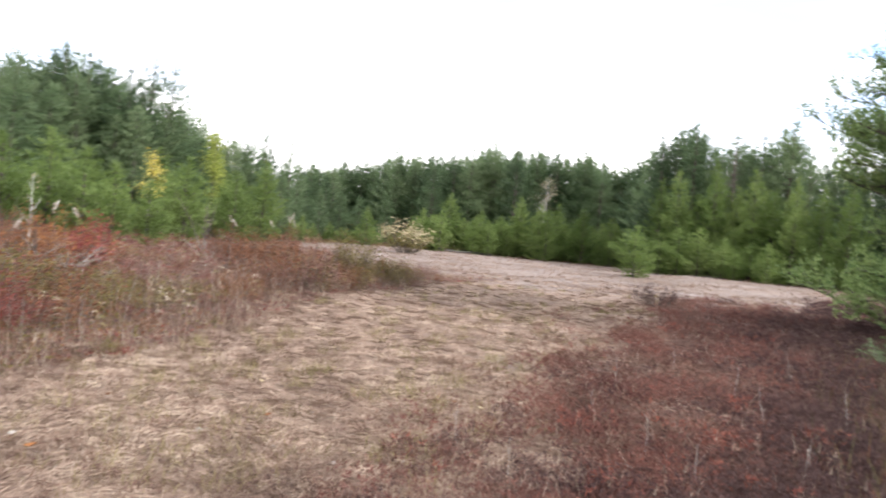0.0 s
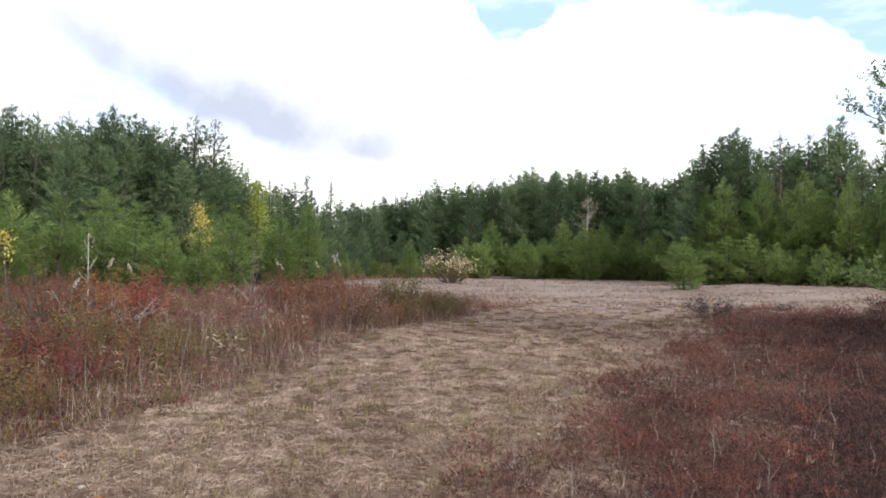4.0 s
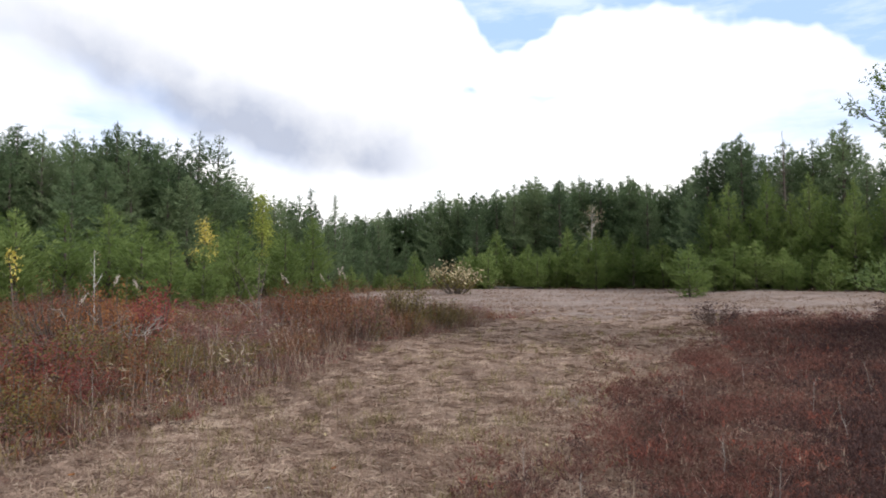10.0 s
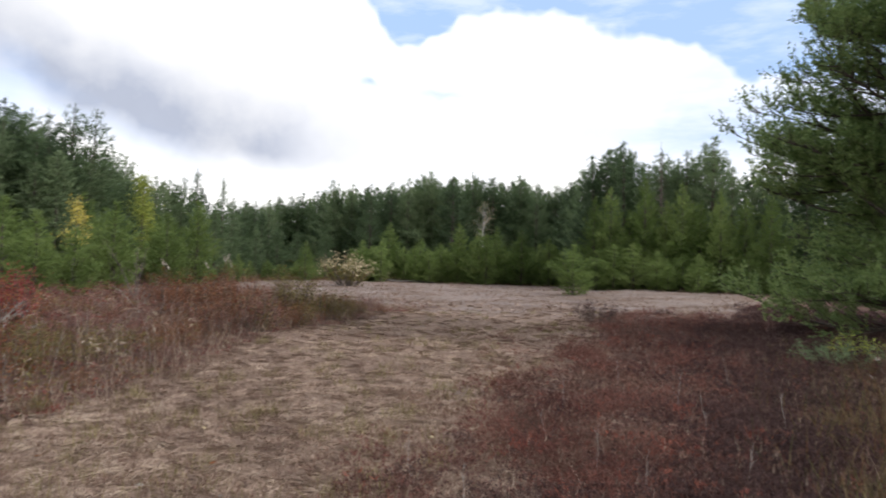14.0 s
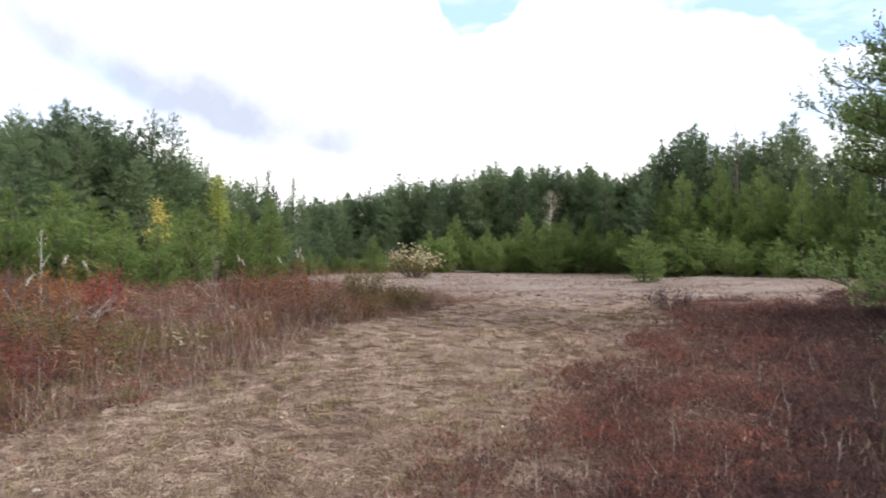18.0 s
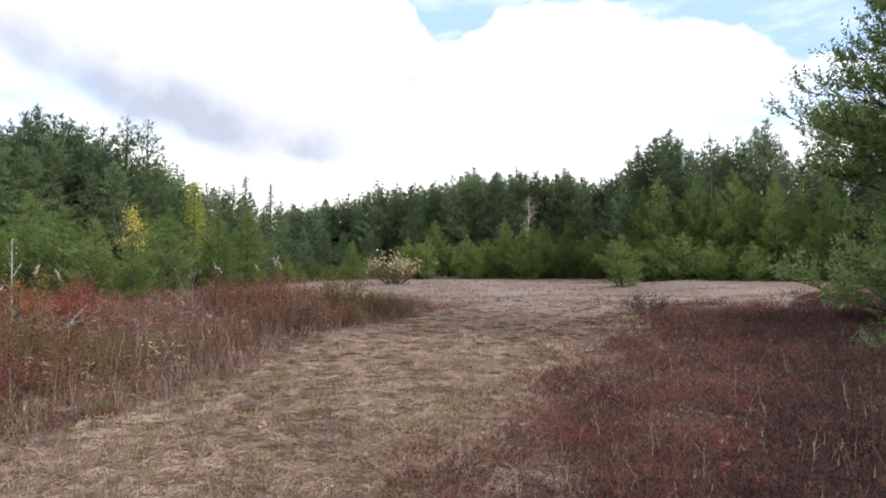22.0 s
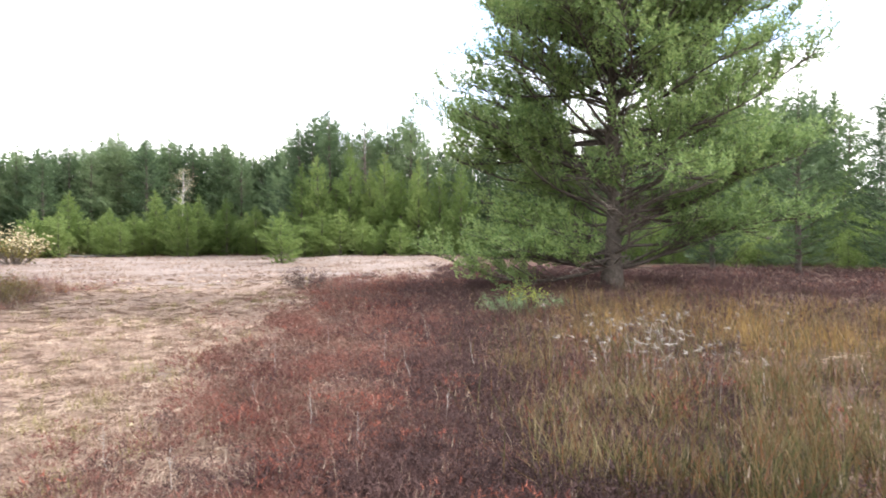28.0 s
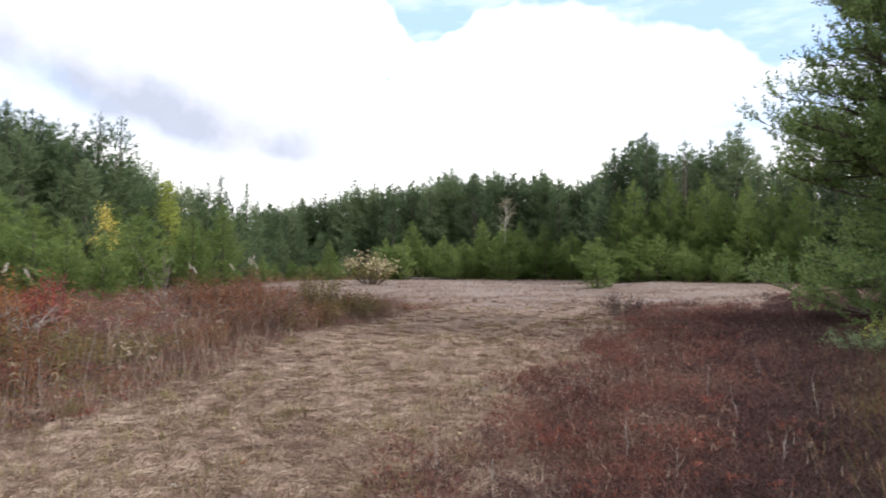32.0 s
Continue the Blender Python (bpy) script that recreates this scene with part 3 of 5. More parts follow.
def forest():
    rng = np.random.default_rng(7)

    def put(kind, az, d, h, girth=1.0):
        x, y = spot(az, d)
        h = h - float(lie(x, y))
        tree(kind, int(rng.integers(0, {"pine": 5, "back": 4, "young": 6, "green": 4, "spruce": 2, "ragged": 3}[kind])), float(x), float(y), float(h), float(rng.uniform(0, 360)), girth=girth)

    for az, top in LEFT_TOPS + MID_TOPS + RIGHT_TOPS:
        d = skyline_depth(az) * rng.uniform(0.96, 1.04)
        put("pine", az, d, EYE + d * math.tan(radians(top)), rng.uniform(0.9, 1.2))
    # neighbours a little lower between them
    for az in np.arange(-58, 54, 0.95):
        a, d = az + rng.uniform(-0.3, 0.3), skyline_depth(az) * rng.uniform(1.0, 1.1)
        put("pine" if a > 20 else "back", a, d, EYE + d * math.tan(radians(skyline(a) - rng.uniform(0.15, 0.9))), rng.uniform(0.85, 1.15))
    for az in np.arange(23.5, 50, 1.25):
        a, d = az + rng.uniform(-0.4, 0.4), skyline_depth(az) * rng.uniform(0.9, 1.05)
        put("pine", a, d, EYE + d * math.tan(radians(skyline(a) - rng.uniform(0.7, 2.6))), rng.uniform(1.0, 1.35))
    for az, top in ((-16.3, 6.4), (-17.6, 7.2), (-19.1, 5.4), (-20.2, 8.0), (-21.9, 6.2), (-23.1, 7.6), (-24.6, 6.0), (-26.0, 7.0), (-27.8, 6.4), (-29.7, 7.0)):
        d = min(wood_edge(az) + 2, skyline_depth(az) - 5)
        put("green", az, d, EYE + d * math.tan(radians(top)), rng.uniform(0.75, 1.0))
    # a dark close stand under the ragged tops
    for az, top in ((22.2, 6.9), (23.3, 8.0), (24.4, 8.6), (25.3, 7.4), (26.2, 8.9), (27.0, 8.0), (28.0, 9.2)):
        d = skyline_depth(az) * rng.uniform(0.95, 1.02)
        put("pine", az, d, EYE + d * math.tan(radians(top)), 1.45)
    for az, top, kind in SPIRES:
        d = skyline_depth(az)
        put(kind, az, d, EYE + d * math.tan(radians(top)))
    for az in np.arange(-14.5, 14, 0.75):
        a, d = az + rng.uniform(-0.25, 0.25), skyline_depth(az) * rng.uniform(1.0, 1.12)
        put("back", a, d, EYE + d * math.tan(radians(skyline(a) - rng.uniform(0.2, 1.1))), rng.uniform(1.1, 1.45))
    # trees that fill the wood between its edge and a little past the skyline
    for az in np.arange(-64, 68, 2.1):
        for row in range(2 if 14 < az < 45 else 1):
            a = az + rng.uniform(-0.6, 0.6)
            lo, hi = wood_edge(a) + 4, skyline_depth(a) + 12
            d = rng.uniform(lo, max(lo + 5, hi))
            top = (skyline(a) - rng.uniform(0.8, 3.5)) * (0.92 if row else 0.98)
            h = EYE + d * math.tan(radians(max(2.5, top)))
            put("back" if rng.random() < 0.8 else "spruce", a, d, min(h, 16), rng.uniform(0.9, 1.3))
    # young pines along the edge
    for az in np.arange(-62, 66, 0.95):
        a = az + rng.uniform(-0.5, 0.5)
        d = wood_edge(a) + rng.uniform(-1, 6)
        put("young", a, d, rng.uniform(2.0, 4.6) * (0.8 if d < 45 else 0.6 if 4.5 < a < 17 else 1.0), rng.uniform(0.85, 1.25))
    # half-grown pines behind them
    for az in np.arange(-62, 66, 1.6):
        a = az + rng.uniform(-0.6, 0.6)
        d = wood_edge(a) + rng.uniform(5, 13)
        put("back" if 4.5 < a < 18 else "green", a, d, rng.uniform(4.8, 7.2) * (0.85 if d < 50 else 1.0), rng.uniform(1.0, 1.35))
    for az, d, h in ((42, 27, 4.2), (45, 25, 3.6), (48, 28, 5.2), (54, 26, 4.6), (58, 24, 4.0), (61, 27, 5.5), (67, 24, 4.5), (54, 20.5, 3.4), (57.5, 22, 4.2), (49.5, 22.5, 3.0)):
        put("young", az, d, h, 0.9)
    for az, d, h in ((56, 31, 8.0), (60, 30, 9.0), (63, 32, 8.5), (67, 30, 9.5), (72, 31, 9.0), (76, 30, 8.5), (-50, 36, 8.0), (-56, 34, 9.0), (-62, 34, 8.5)):
        put("pine", az, d, h, 1.2)
    for az, d, h in ((46.5, 27, 6.0), (49, 24.5, 6.3), (52, 26, 7.4), (54.5, 23.5, 6.6), (57.5, 26, 7.8), (61.5, 23, 7.2), (66, 25, 9.0), (70, 24, 8.0)):
        put("green", az, d, h, 1.2)
    # a hedge of saplings before the far wood
    for az in np.arange(-16, 12, 0.5):
        a = az + rng.uniform(-0.3, 0.3)
        put("young", a, wood_edge(a) + rng.uniform(-3.5, 0.5), rng.uniform(2.2, 4.4) * (0.5 if a > 4 else 1.0), rng.uniform(1.2, 1.6))
    for az in np.arange(-15.6, 3.6, 0.95):
        a = az + rng.uniform(-0.3, 0.3)
        put("young", a, wood_edge(a) - rng.uniform(3, 6.5), rng.uniform(3.9, 5.2), rng.uniform(1.0, 1.25))
    for az in np.arange(-29, -16, 0.8):
        a = az + rng.uniform(-0.3, 0.3)
        put("young", a, min(wood_edge(a), skyline_depth(a) - 7) + rng.uniform(-1.5, 2), rng.uniform(2.2, 4.4), rng.uniform(1.2, 1.6))
    # the wood goes on round the back
    for az in np.arange(72, 290, 7):
        d = rng.uniform(34, 48)
        put("back", az, d, rng.uniform(8, 12), 1.3)


YOUNG_LEFT = [(32.1, 5.3, 37), (29.6, 4.3, 34), (27.7, 3.4, 31), (25.0, 2.4, 29), (22.4, 4.4, 38), (18.8, 3.8, 46), (16.6, 5.0, 52), (35, 4.6, 34), (38, 4.8, 33), (41, 4.6, 32), (44.5, 5.2, 30)]
YOUNG_RIGHT = [(7.9, 2.1, 74), (0.9, 3.85, 82), (-1.7, 2.5, 80), (-4.9, 4.05, 82), (-6.7, 3.6, 78), (-7.3, 3.2, 77), (-8.2, 3.8, 82), (-10.3, 3.55, 80), (-12.6, 3.0, 80), (-14.65, 2.35, 49.5), (-16.7, 4.15, 68),
               (-18.4, 3.9, 66), (-20.8, 6.3, 64), (-22.2, 0.9, 57), (-23.9, 6.1, 62), (-26.0, 4.8, 58)]


def young_pines():
    rng = np.random.default_rng(3)
    for az, top, d in YOUNG_LEFT + YOUNG_RIGHT:
        x, y = spot(az, d)
        h = EYE + d * math.tan(radians(top)) - float(lie(x, y))
        tree("young" if h < 5.5 and az not in (7.9,) else "green", int(rng.integers(0, 4)), float(x), float(y), h, float(rng.uniform(0, 360)), girth=1.7 if az in (-14.65, -22.2) else 1.2)


forest()
young_pines()


def far_woods():
    rng = np.random.default_rng(11)
    tri = []
    for k in range(520):
        x, y = spot(rng.uniform(-180, 180), rng.uniform(108, 150))
        h = rng.uniform(7, 10.5)
        m = 60
        u = rng.uniform(0.0, 1, m) ** 1.3
        a = rng.uniform(0, 6.28, m)
        r = 1.9 * (1 - u) ** 0.8
        c = np.stack([x + r * np.cos(a), y + r * np.sin(a), u * h], -1)
        w = np.stack([np.cos(a), np.sin(a), 0.6 + 0 * a], -1)
        tri.append(spikes(c, w, 1.5, 2, rng, 0.8, 0.5))
    tagged(new("far_woods", tri_mesh("far_woods", np.concatenate(tri), NEEDLES)), "dense dark conifer wood beyond the clearing's edge", "forest", kind="stuff")


far_woods()


def broadleaf(name, words, category, az, d, h, leaf, leaf_size, count, seed, bark=BIRCH, wide=0.22, base=0.35, stems=1, thick=0.012, sway=0.05):
    """A slim broadleaf tree with a few forked limbs and loose leaves."""
    rng = np.random.default_rng(seed)
    x, y = spot(az, d)
    thing = tagged(new(name), words, category)
    thing.matrix_basis = pose(float(x), float(y), float(lie(x, y)) - 0.04)
    limbs, ends = [], []
    for s in range(stems):
        lean = rng.normal(size=2) * (sway if stems == 1 else 0.22) * h
        zs = np.linspace(0, 1, 6)
        stem = np.stack([lean[0] * zs ** 1.3, lean[1] * zs ** 1.3, h * zs * (1 if s == 0 else rng.uniform(0.7, 0.95))], -1)
        limbs.append(tube(stem, thick * h * (1 - zs) + 0.006, 6))
        for b in range(max(6, int(4 * h))):
            u = rng.uniform(base, 0.97)
            root = np.array([np.interp(u, zs, stem[:, i]) for i in range(3)])
            a, length = rng.uniform(0, 6.28), wide * h * (1.15 - u) * rng.uniform(0.6, 1.3)
            end = root + np.array([np.cos(a), np.sin(a), rng.uniform(0.5, 1.2)]) * length
            limbs.append(tube([root, (root + end) / 2 + np.array([0, 0, -0.05 * length]), end], [0.004 * h * (1.1 - u) + 0.004, 0.006, 0.003], 3))
            for s2 in np.linspace(0.3, 1, 5):
                ends.append(root + (end - root) * s2)
    v, t = join(limbs)
    part("trunk", indexed_mesh("trunk", v, t, bark), thing)
    if count:
        ends = np.array(ends)
        c = ends[rng.integers(0, len(ends), count)] + rng.normal(size=(count, 3)) * 0.035 * h
        part("crown", tri_mesh("crown", leaves(c, leaf_size, rng), leaf), thing)
    return thing


broadleaf("yellow_birch", "small birch with bright yellow autumn leaves", "birch tree", 25.2, 36, 4.6, YELLOW, 0.115, 800, 1, wide=0.16)
broadleaf("aspen_tree", "slender aspen with yellow-green leaves among pines", "aspen tree", 20.6, 52, 7.6, LIME, 0.16, 3000, 2, bark=TWIG, wide=0.17, sway=0.02)
broadleaf("bare_birch", "pale birch with few leaves before dark pines", "birch tree", -6.9, 84, 10.4, PALE, 0.13, 560, 3, bark=WHITE, wide=0.3, base=0.48, thick=0.0075, sway=0.01)
broadleaf("yellow_sapling", "low sapling with yellow leaves beside the pines", "sapling", 38.0, 20, 2.1, YELLOW, 0.1, 120, 5, bark=TWIG, base=0.5)
broadleaf("birch_sapling", "thin white-stemmed bare birch sapling in the shrubs", "sapling", 32.9, 16.0, 1.95, PALE, 0.05, 24, 16, bark=WHITE, thick=0.0048, wide=0.3)
broadleaf("grey_sapling", "leafless grey sapling behind the shrubs", "sapling", 20.9, 24, 2.1, PALE, 0.06, 12, 8, bark=TWIG, stems=4, thick=0.008)


def great_pine(name, words, az, d, h, spread, seed, limbs_wanted, clear_low=0.1, steps=(0.35, 0.95), tuft=0.14, extra=(), girth=0.13):
    """A broad open-grown pine: trunk, each large limb, and the needles that it bears."""
    rng = np.random.default_rng(seed)
    x, y = spot(az, d)
    thing = tagged(new(name), words, "pine tree")
    thing.matrix_basis = pose(float(x), float(y), float(lie(x, y)) - 0.08)
    zs = np.linspace(0, 1, 12)
    bend = 0.10 * np.sin(zs * 5.0) + 0.06 * np.sin(zs * 11.0)
    stem = np.stack([bend, 0.5 * bend, h * zs], -1)
    flare = 1 + 0.7 * np.exp(-zs * 26)
    part("trunk", indexed_mesh("trunk", *tube(stem, (girth * (1 - zs) ** 1.15 + 0.012) * flare, 12), BARK), thing, "dark rough-barked trunk")
    for k in range(limbs_wanted + len(extra)):
        u = clear_low + (0.97 - clear_low) * (k + rng.uniform(0, 0.8)) / limbs_wanted
        root = np.array([np.interp(u, zs, stem[:, i]) for i in range(3)])
        a = k * 2.4 + rng.normal() * 0.3
        length = spread * np.interp(u, [0, 0.06, 0.3 if extra else 0.45, 0.46 if extra else 0.5, 0.62, 0.76, 0.88, 1.0], [0.8, 0.86, 0.98, 1.0 if extra else 0.92, 0.92 if extra else 0.72, 0.74 if extra else 0.5, 0.48 if extra else 0.24, 0.12]) * rng.uniform(0.7, 1.02)
        if extra:
            length *= (0.74 if u < 0.14 else 0.86) if math.cos(a + 0.73) < -0.2 and u < 0.55 else 1.0
            length *= 1 + 0.2 * math.cos(a + 0.73) * smooth(u, 0.3, 0.5)
        out, across = np.array([np.cos(a), np.sin(a), 0]), np.array([-np.sin(a), np.cos(a), 0])
        e = radians((7 + 44 * u if extra else 2 + 40 * u) + rng.normal() * (18 if extra else 13))
        if extra and u < 0.16 and math.cos(a + 0.73) > 0.1:
            e = radians(16 + rng.normal() * 4)
        sway = rng.normal() * 0.12
        thin_side = bool(extra) and k < limbs_wanted and 0.25 > u and math.cos(a - 4.1) > 0.5
        if thin_side:
            length *= 0.7
        if k >= limbs_wanted:
            u, a, length, e = extra[k - limbs_wanted]
            a, e = radians(a), radians(e)
            root = np.array([np.interp(u, zs, stem[:, i]) for i in range(3)])
            out, across = np.array([np.cos(a), np.sin(a), 0]), np.array([-np.sin(a), np.cos(a), 0])
        def at(s):
            return root + out * length * s * math.cos(e) + across * length * sway * math.sin(2.6 * s) + np.array([0, 0, length * (s * math.sin(e) + 0.10 * s * s - 0.05 * math.sin(5.0 * s + k))])
        ss = np.linspace(0, 1, 8)
        wood = [tube([at(s) for s in ss], (0.010 + 0.0105 * length * (1 - u * 0.5)) * (1 - ss * 0.88), 6)]
        shoots, ways = [], []
        m = int(6 + length * (6.4 if extra else 5.2))
        for s in np.sort(rng.uniform(0.22, 1, m)):
            p, side = at(s), rng.choice([-1, 1])
            ahead = unit(at(min(1, s + 0.05)) - at(s - 0.05))
            twig_way = unit(ahead * 0.7 + across * side * rng.uniform(0.5, 1.1) + np.array([0, 0, rng.uniform(-0.15, 0.75 if extra else 0.55)]))
            twig = (0.25 + 0.34 * length * (1.1 - s)) * rng.uniform(0.6, 1.2)
            end = p + twig_way * twig + np.array([0, 0, 0.12 * twig])
            wood.append(tube([p, (p + end) / 2 - np.array([0, 0, 0.04 * twig]), end], [0.014, 0.009, 0.005], 4))
            if (rng.random() < 0.12 and s < 0.6) or (extra and s < (0.3 if u < 0.3 else 0.2)) or (thin_side and (k % 2 or s < 0.6)):
                continue
            for q in np.linspace(0.3, 1.0, max(3, int(twig * 6))):
                spur = unit(twig_way + rng.normal(size=3) * 0.55 + np.array([0, 0, 0.3]))
                b = p + (end - p) * q
                for r in range(2):
                    way = unit(spur + rng.normal(size=3) * 0.5)
                    run = rng.uniform(0.14, 0.36)
                    for f in steps:
                        shoots.append(b + way * run * f + np.array([0, 0, 0.25 * run * f * f]))
                        ways.append(way + np.array([0, 0, 0.5 * f]))
        limb = part("limb", indexed_mesh("limb", *join(wood), TWIG if thin_side else BARK), thing)
        if shoots:
            part("needles", tri_mesh("needles", spikes(shoots, ways, tuft, 3 if extra else 4, rng, 0.44 if extra else 0.26, 0.75), NEAR), limb)
    # dead inner branches
    for k in range(26 if extra else 0):
        u, a, length = rng.uniform(0.05, 0.3), rng.uniform(0, 6.28), rng.uniform(0.9, 2.6)
        root = np.array([np.interp(u, zs, stem[:, i]) for i in range(3)])
        out = np.array([math.cos(a), math.sin(a), rng.uniform(-0.15, 0.35)])
        wood = [tube([root, root + out * length * 0.5 + rng.normal(size=3) * 0.08, root + out * length], [0.024, 0.016, 0.006], 5)]
        for s in rng.uniform(0.3, 1, 7):
            p = root + out * length * s
            wood.append(tube([p, p + unit(out * 0.5 + rng.normal(size=3) * 0.6) * rng.uniform(0.2, 0.6)], [0.009, 0.003], 3))
        part("dead_limb", indexed_mesh("dead_limb", *join(wood), TWIG), thing, "bare grey dead branch")
    return thing


# limbs that stand out: height as a share, turn from +X, length, rise
BOUGHS = [(0.305, 138, 4.75, 8), (0.29, 128, 4.5, 5), (0.36, 150, 4.3, 8), (0.42, 135, 3.7, 13), (0.50, 142, 2.7, 18), (0.57, 128, 2.0, 24), (0.24, 143, 3.9, 2), (0.09, 139, 3.6, -2),
          (0.16, 134, 3.6, 0), (0.07, -35, 4.6, 8), (0.2, -40, 4.8, 14), (0.3, -30, 4.6, 26), (0.25, -44, 5.2, 38), (0.55, -50, 4.6, 18), (0.62, -35, 4.4, 14), (0.7, -45, 3.8, 12), (0.5, -20, 4.4, 16), (0.76, -60, 3.2, 10), (0.58, -70, 3.8, 16), (0.8, -30, 2.6, 14), (0.38, -40, 4.9, 34), (0.48, -32, 4.4, 30), (0.42, -60, 4.2, 28), (0.57, -45, 3.8, 26), (0.66, -30, 3.0, 30), (0.52, 150, 3.2, 22), (0.62, 120, 2.6, 28),
          (0.30, 146, 3.8, 6), (0.35, 125, 3.8, 8), (0.25, 135, 4.0, 4), (0.39, 144, 3.6, 8), (0.31, 133, 4.1, 6), (0.05, 134, 4.6, -3), (0.08, 190, 3.4, -5), (0.07, 166, 3.7, -5)]
great_pine("broad_pine", "broad open-grown green pine with low spreading limbs", -42.2, 17.0, 11.5, 4.8, 5, 156, 0.05, (0.2, 0.5, 0.8, 1.05), 0.092, BOUGHS, 0.19)
great_pine("leaning_pine", "open-crowned green pine above the autumn shrubs", 50.8, 21.0, 11.0, 3.5, 9, 84, 0.08)
great_pine("dense_pine", "dense green pine behind white birch stems", 66.2, 19.0, 11.0, 4.3, 14, 92, 0.04)
broadleaf("golden_birch", "young birch with orange-yellow leaves before dense pine", "birch tree", 65.2, 16.0, 4.6, YELLOW, 0.1, 420, 12, bark=TWIG, wide=0.2, base=0.5)


# ---- shrubs, heather and grass ----
def scatter(n, az0, az1, d0, d1, rng, bias=1.0):
    """Places spread evenly over turn, and thinning out with distance."""
    az = rng.uniform(az0, az1, n)
    d = d0 * (d1 / d0) ** (rng.random(n) ** bias)
    x, y = spot(az, d)
    return x, y, az, d


def blades(x, y, high, width, lean, rng, joints=2):
    """Grass blades: bent strips, two or three triangles each."""
    n = len(x)
    root = np.stack([x, y, lie(x, y) - 0.01], -1)
    a = rng.uniform(0, 6.28, n)
    tilt = np.clip(np.abs(rng.normal(size=n)) * lean, 0, 1.45)
    way = np.stack([np.cos(a) * np.sin(tilt), np.sin(a) * np.sin(tilt), np.cos(tilt)], -1)
    more = np.clip(tilt + rng.uniform(0.1, 0.5, n), 0, 1.53)
    way2 = np.stack([np.cos(a) * np.sin(more), np.sin(a) * np.sin(more), np.cos(more)], -1)
    b = rng.uniform(0, 3.14, n)
    side = np.stack([np.cos(b), np.sin(b), 0 * b], -1) * (width * 0.5)[:, None]
    mid = root + way * (high * 0.55)[:, None]
    tip = mid + way2 * (high * 0.45)[:, None]
    return np.concatenate([np.stack([root - side, root + side, mid + side * 0.8], 1), np.stack([root - side, mid + side * 0.8, mid - side * 0.8], 1), np.stack([mid - side * 0.8, mid + side * 0.8, tip], 1)])


def combed(x, y, d, count, long, rng, rise=0.05):
    """Tufts of long blades that lie flat, each tuft combed one way: two triangles a blade."""
    k = len(x)
    a = np.repeat(rng.normal(size=k) * 1.1 + np.where(rng.random(k) < 0.5, 0, math.pi), count) + rng.normal(size=k * count) * 0.4
    high = np.repeat(rng.uniform(0.3, 1.0, k) * rise, count)
    x, y, d = (np.repeat(v, count) for v in (x, y, d))
    px, py = x + rng.normal(size=len(x)) * 0.055, y + rng.normal(size=len(x)) * 0.055
    run = long * rng.uniform(0.45, 1.2, len(x)) * np.interp(d, [4, 12, 30], [0.9, 1.0, 1.4])
    root = np.stack([px, py, lie(px, py) + 0.2 * high], -1)
    way = np.stack([np.cos(a), np.sin(a), 0 * a], -1)
    mid = root + way * (run * 0.5)[:, None]
    mid[:, 2] = lie(mid[:, 0], mid[:, 1]) + high * rng.uniform(0.5, 1.2, len(x))
    tip = root + way * run[:, None]
    tip[:, 2] = lie(tip[:, 0], tip[:, 1]) + high * rng.uniform(0.0, 0.7, len(x))
    side = np.stack([-np.sin(a), np.cos(a), 0.9 + 0 * a], -1) * (np.clip(0.0017 * d ** 0.7, 0.003, 0.02) * 0.5)[:, None]
    return np.concatenate([np.stack([root, mid + side, mid - side], 1), np.stack([mid - side, mid + side, tip], 1)])


def straw():
    rng = np.random.default_rng(21)
    x, y, az, d = scatter(17000, -46, 70, 3.2, 34, rng, 0.8)
    keep = (rng.random(len(x)) > np.maximum.reduce([0.8 * in_heather(x, y), 0.8 * in_shrubs(x, y), 0.85 * in_sand(x, y)])) & (wob(x, y, 0.7, 1.0) + wob(x, y, 2.3, 3.0) * 0.6 > rng.normal(size=len(x)) * 0.6 - 0.95)
    tri = [combed(x[keep], y[keep], d[keep], 13, 0.22, rng)]
    x, y, az, d = scatter(4200, 70, 314, 1.5, 30, rng, 0.8)
    tri.append(combed(x, y, d, 9, 0.24, rng))
    x, y, az, d = scatter(120000, -72, 76, 2.6, 40, rng, 0.85)
    keep = (rng.random(len(x)) > np.maximum.reduce([0.62 * in_heather(x, y) * (1 + 0.6 * smooth(-polar(x, y)[0], 18, 30)), 0.6 * in_shrubs(x, y), 0.92 * in_sand(x, y)])) & (wob(x, y, 0.9, 1.0) + wob(x, y, 2.7, 3.0) * 0.7 > rng.normal(size=len(x)) * 0.45 - 0.2)
    x, y, d = x[keep], y[keep], d[keep]
    high = rng.uniform(0.06, 0.18, len(x)) * (1 + 0.3 * wob(x, y, 1.7))
    tri.append(blades(x, y, high, np.clip(0.0019 * d ** 0.65, 0.003, 0.02), 2.4, rng))
    tagged(new("short_grass", tri_mesh("short_grass", np.concatenate(tri), STRAW)), "short dry straw-coloured grass, flattened along the path", "grass", kind="stuff")


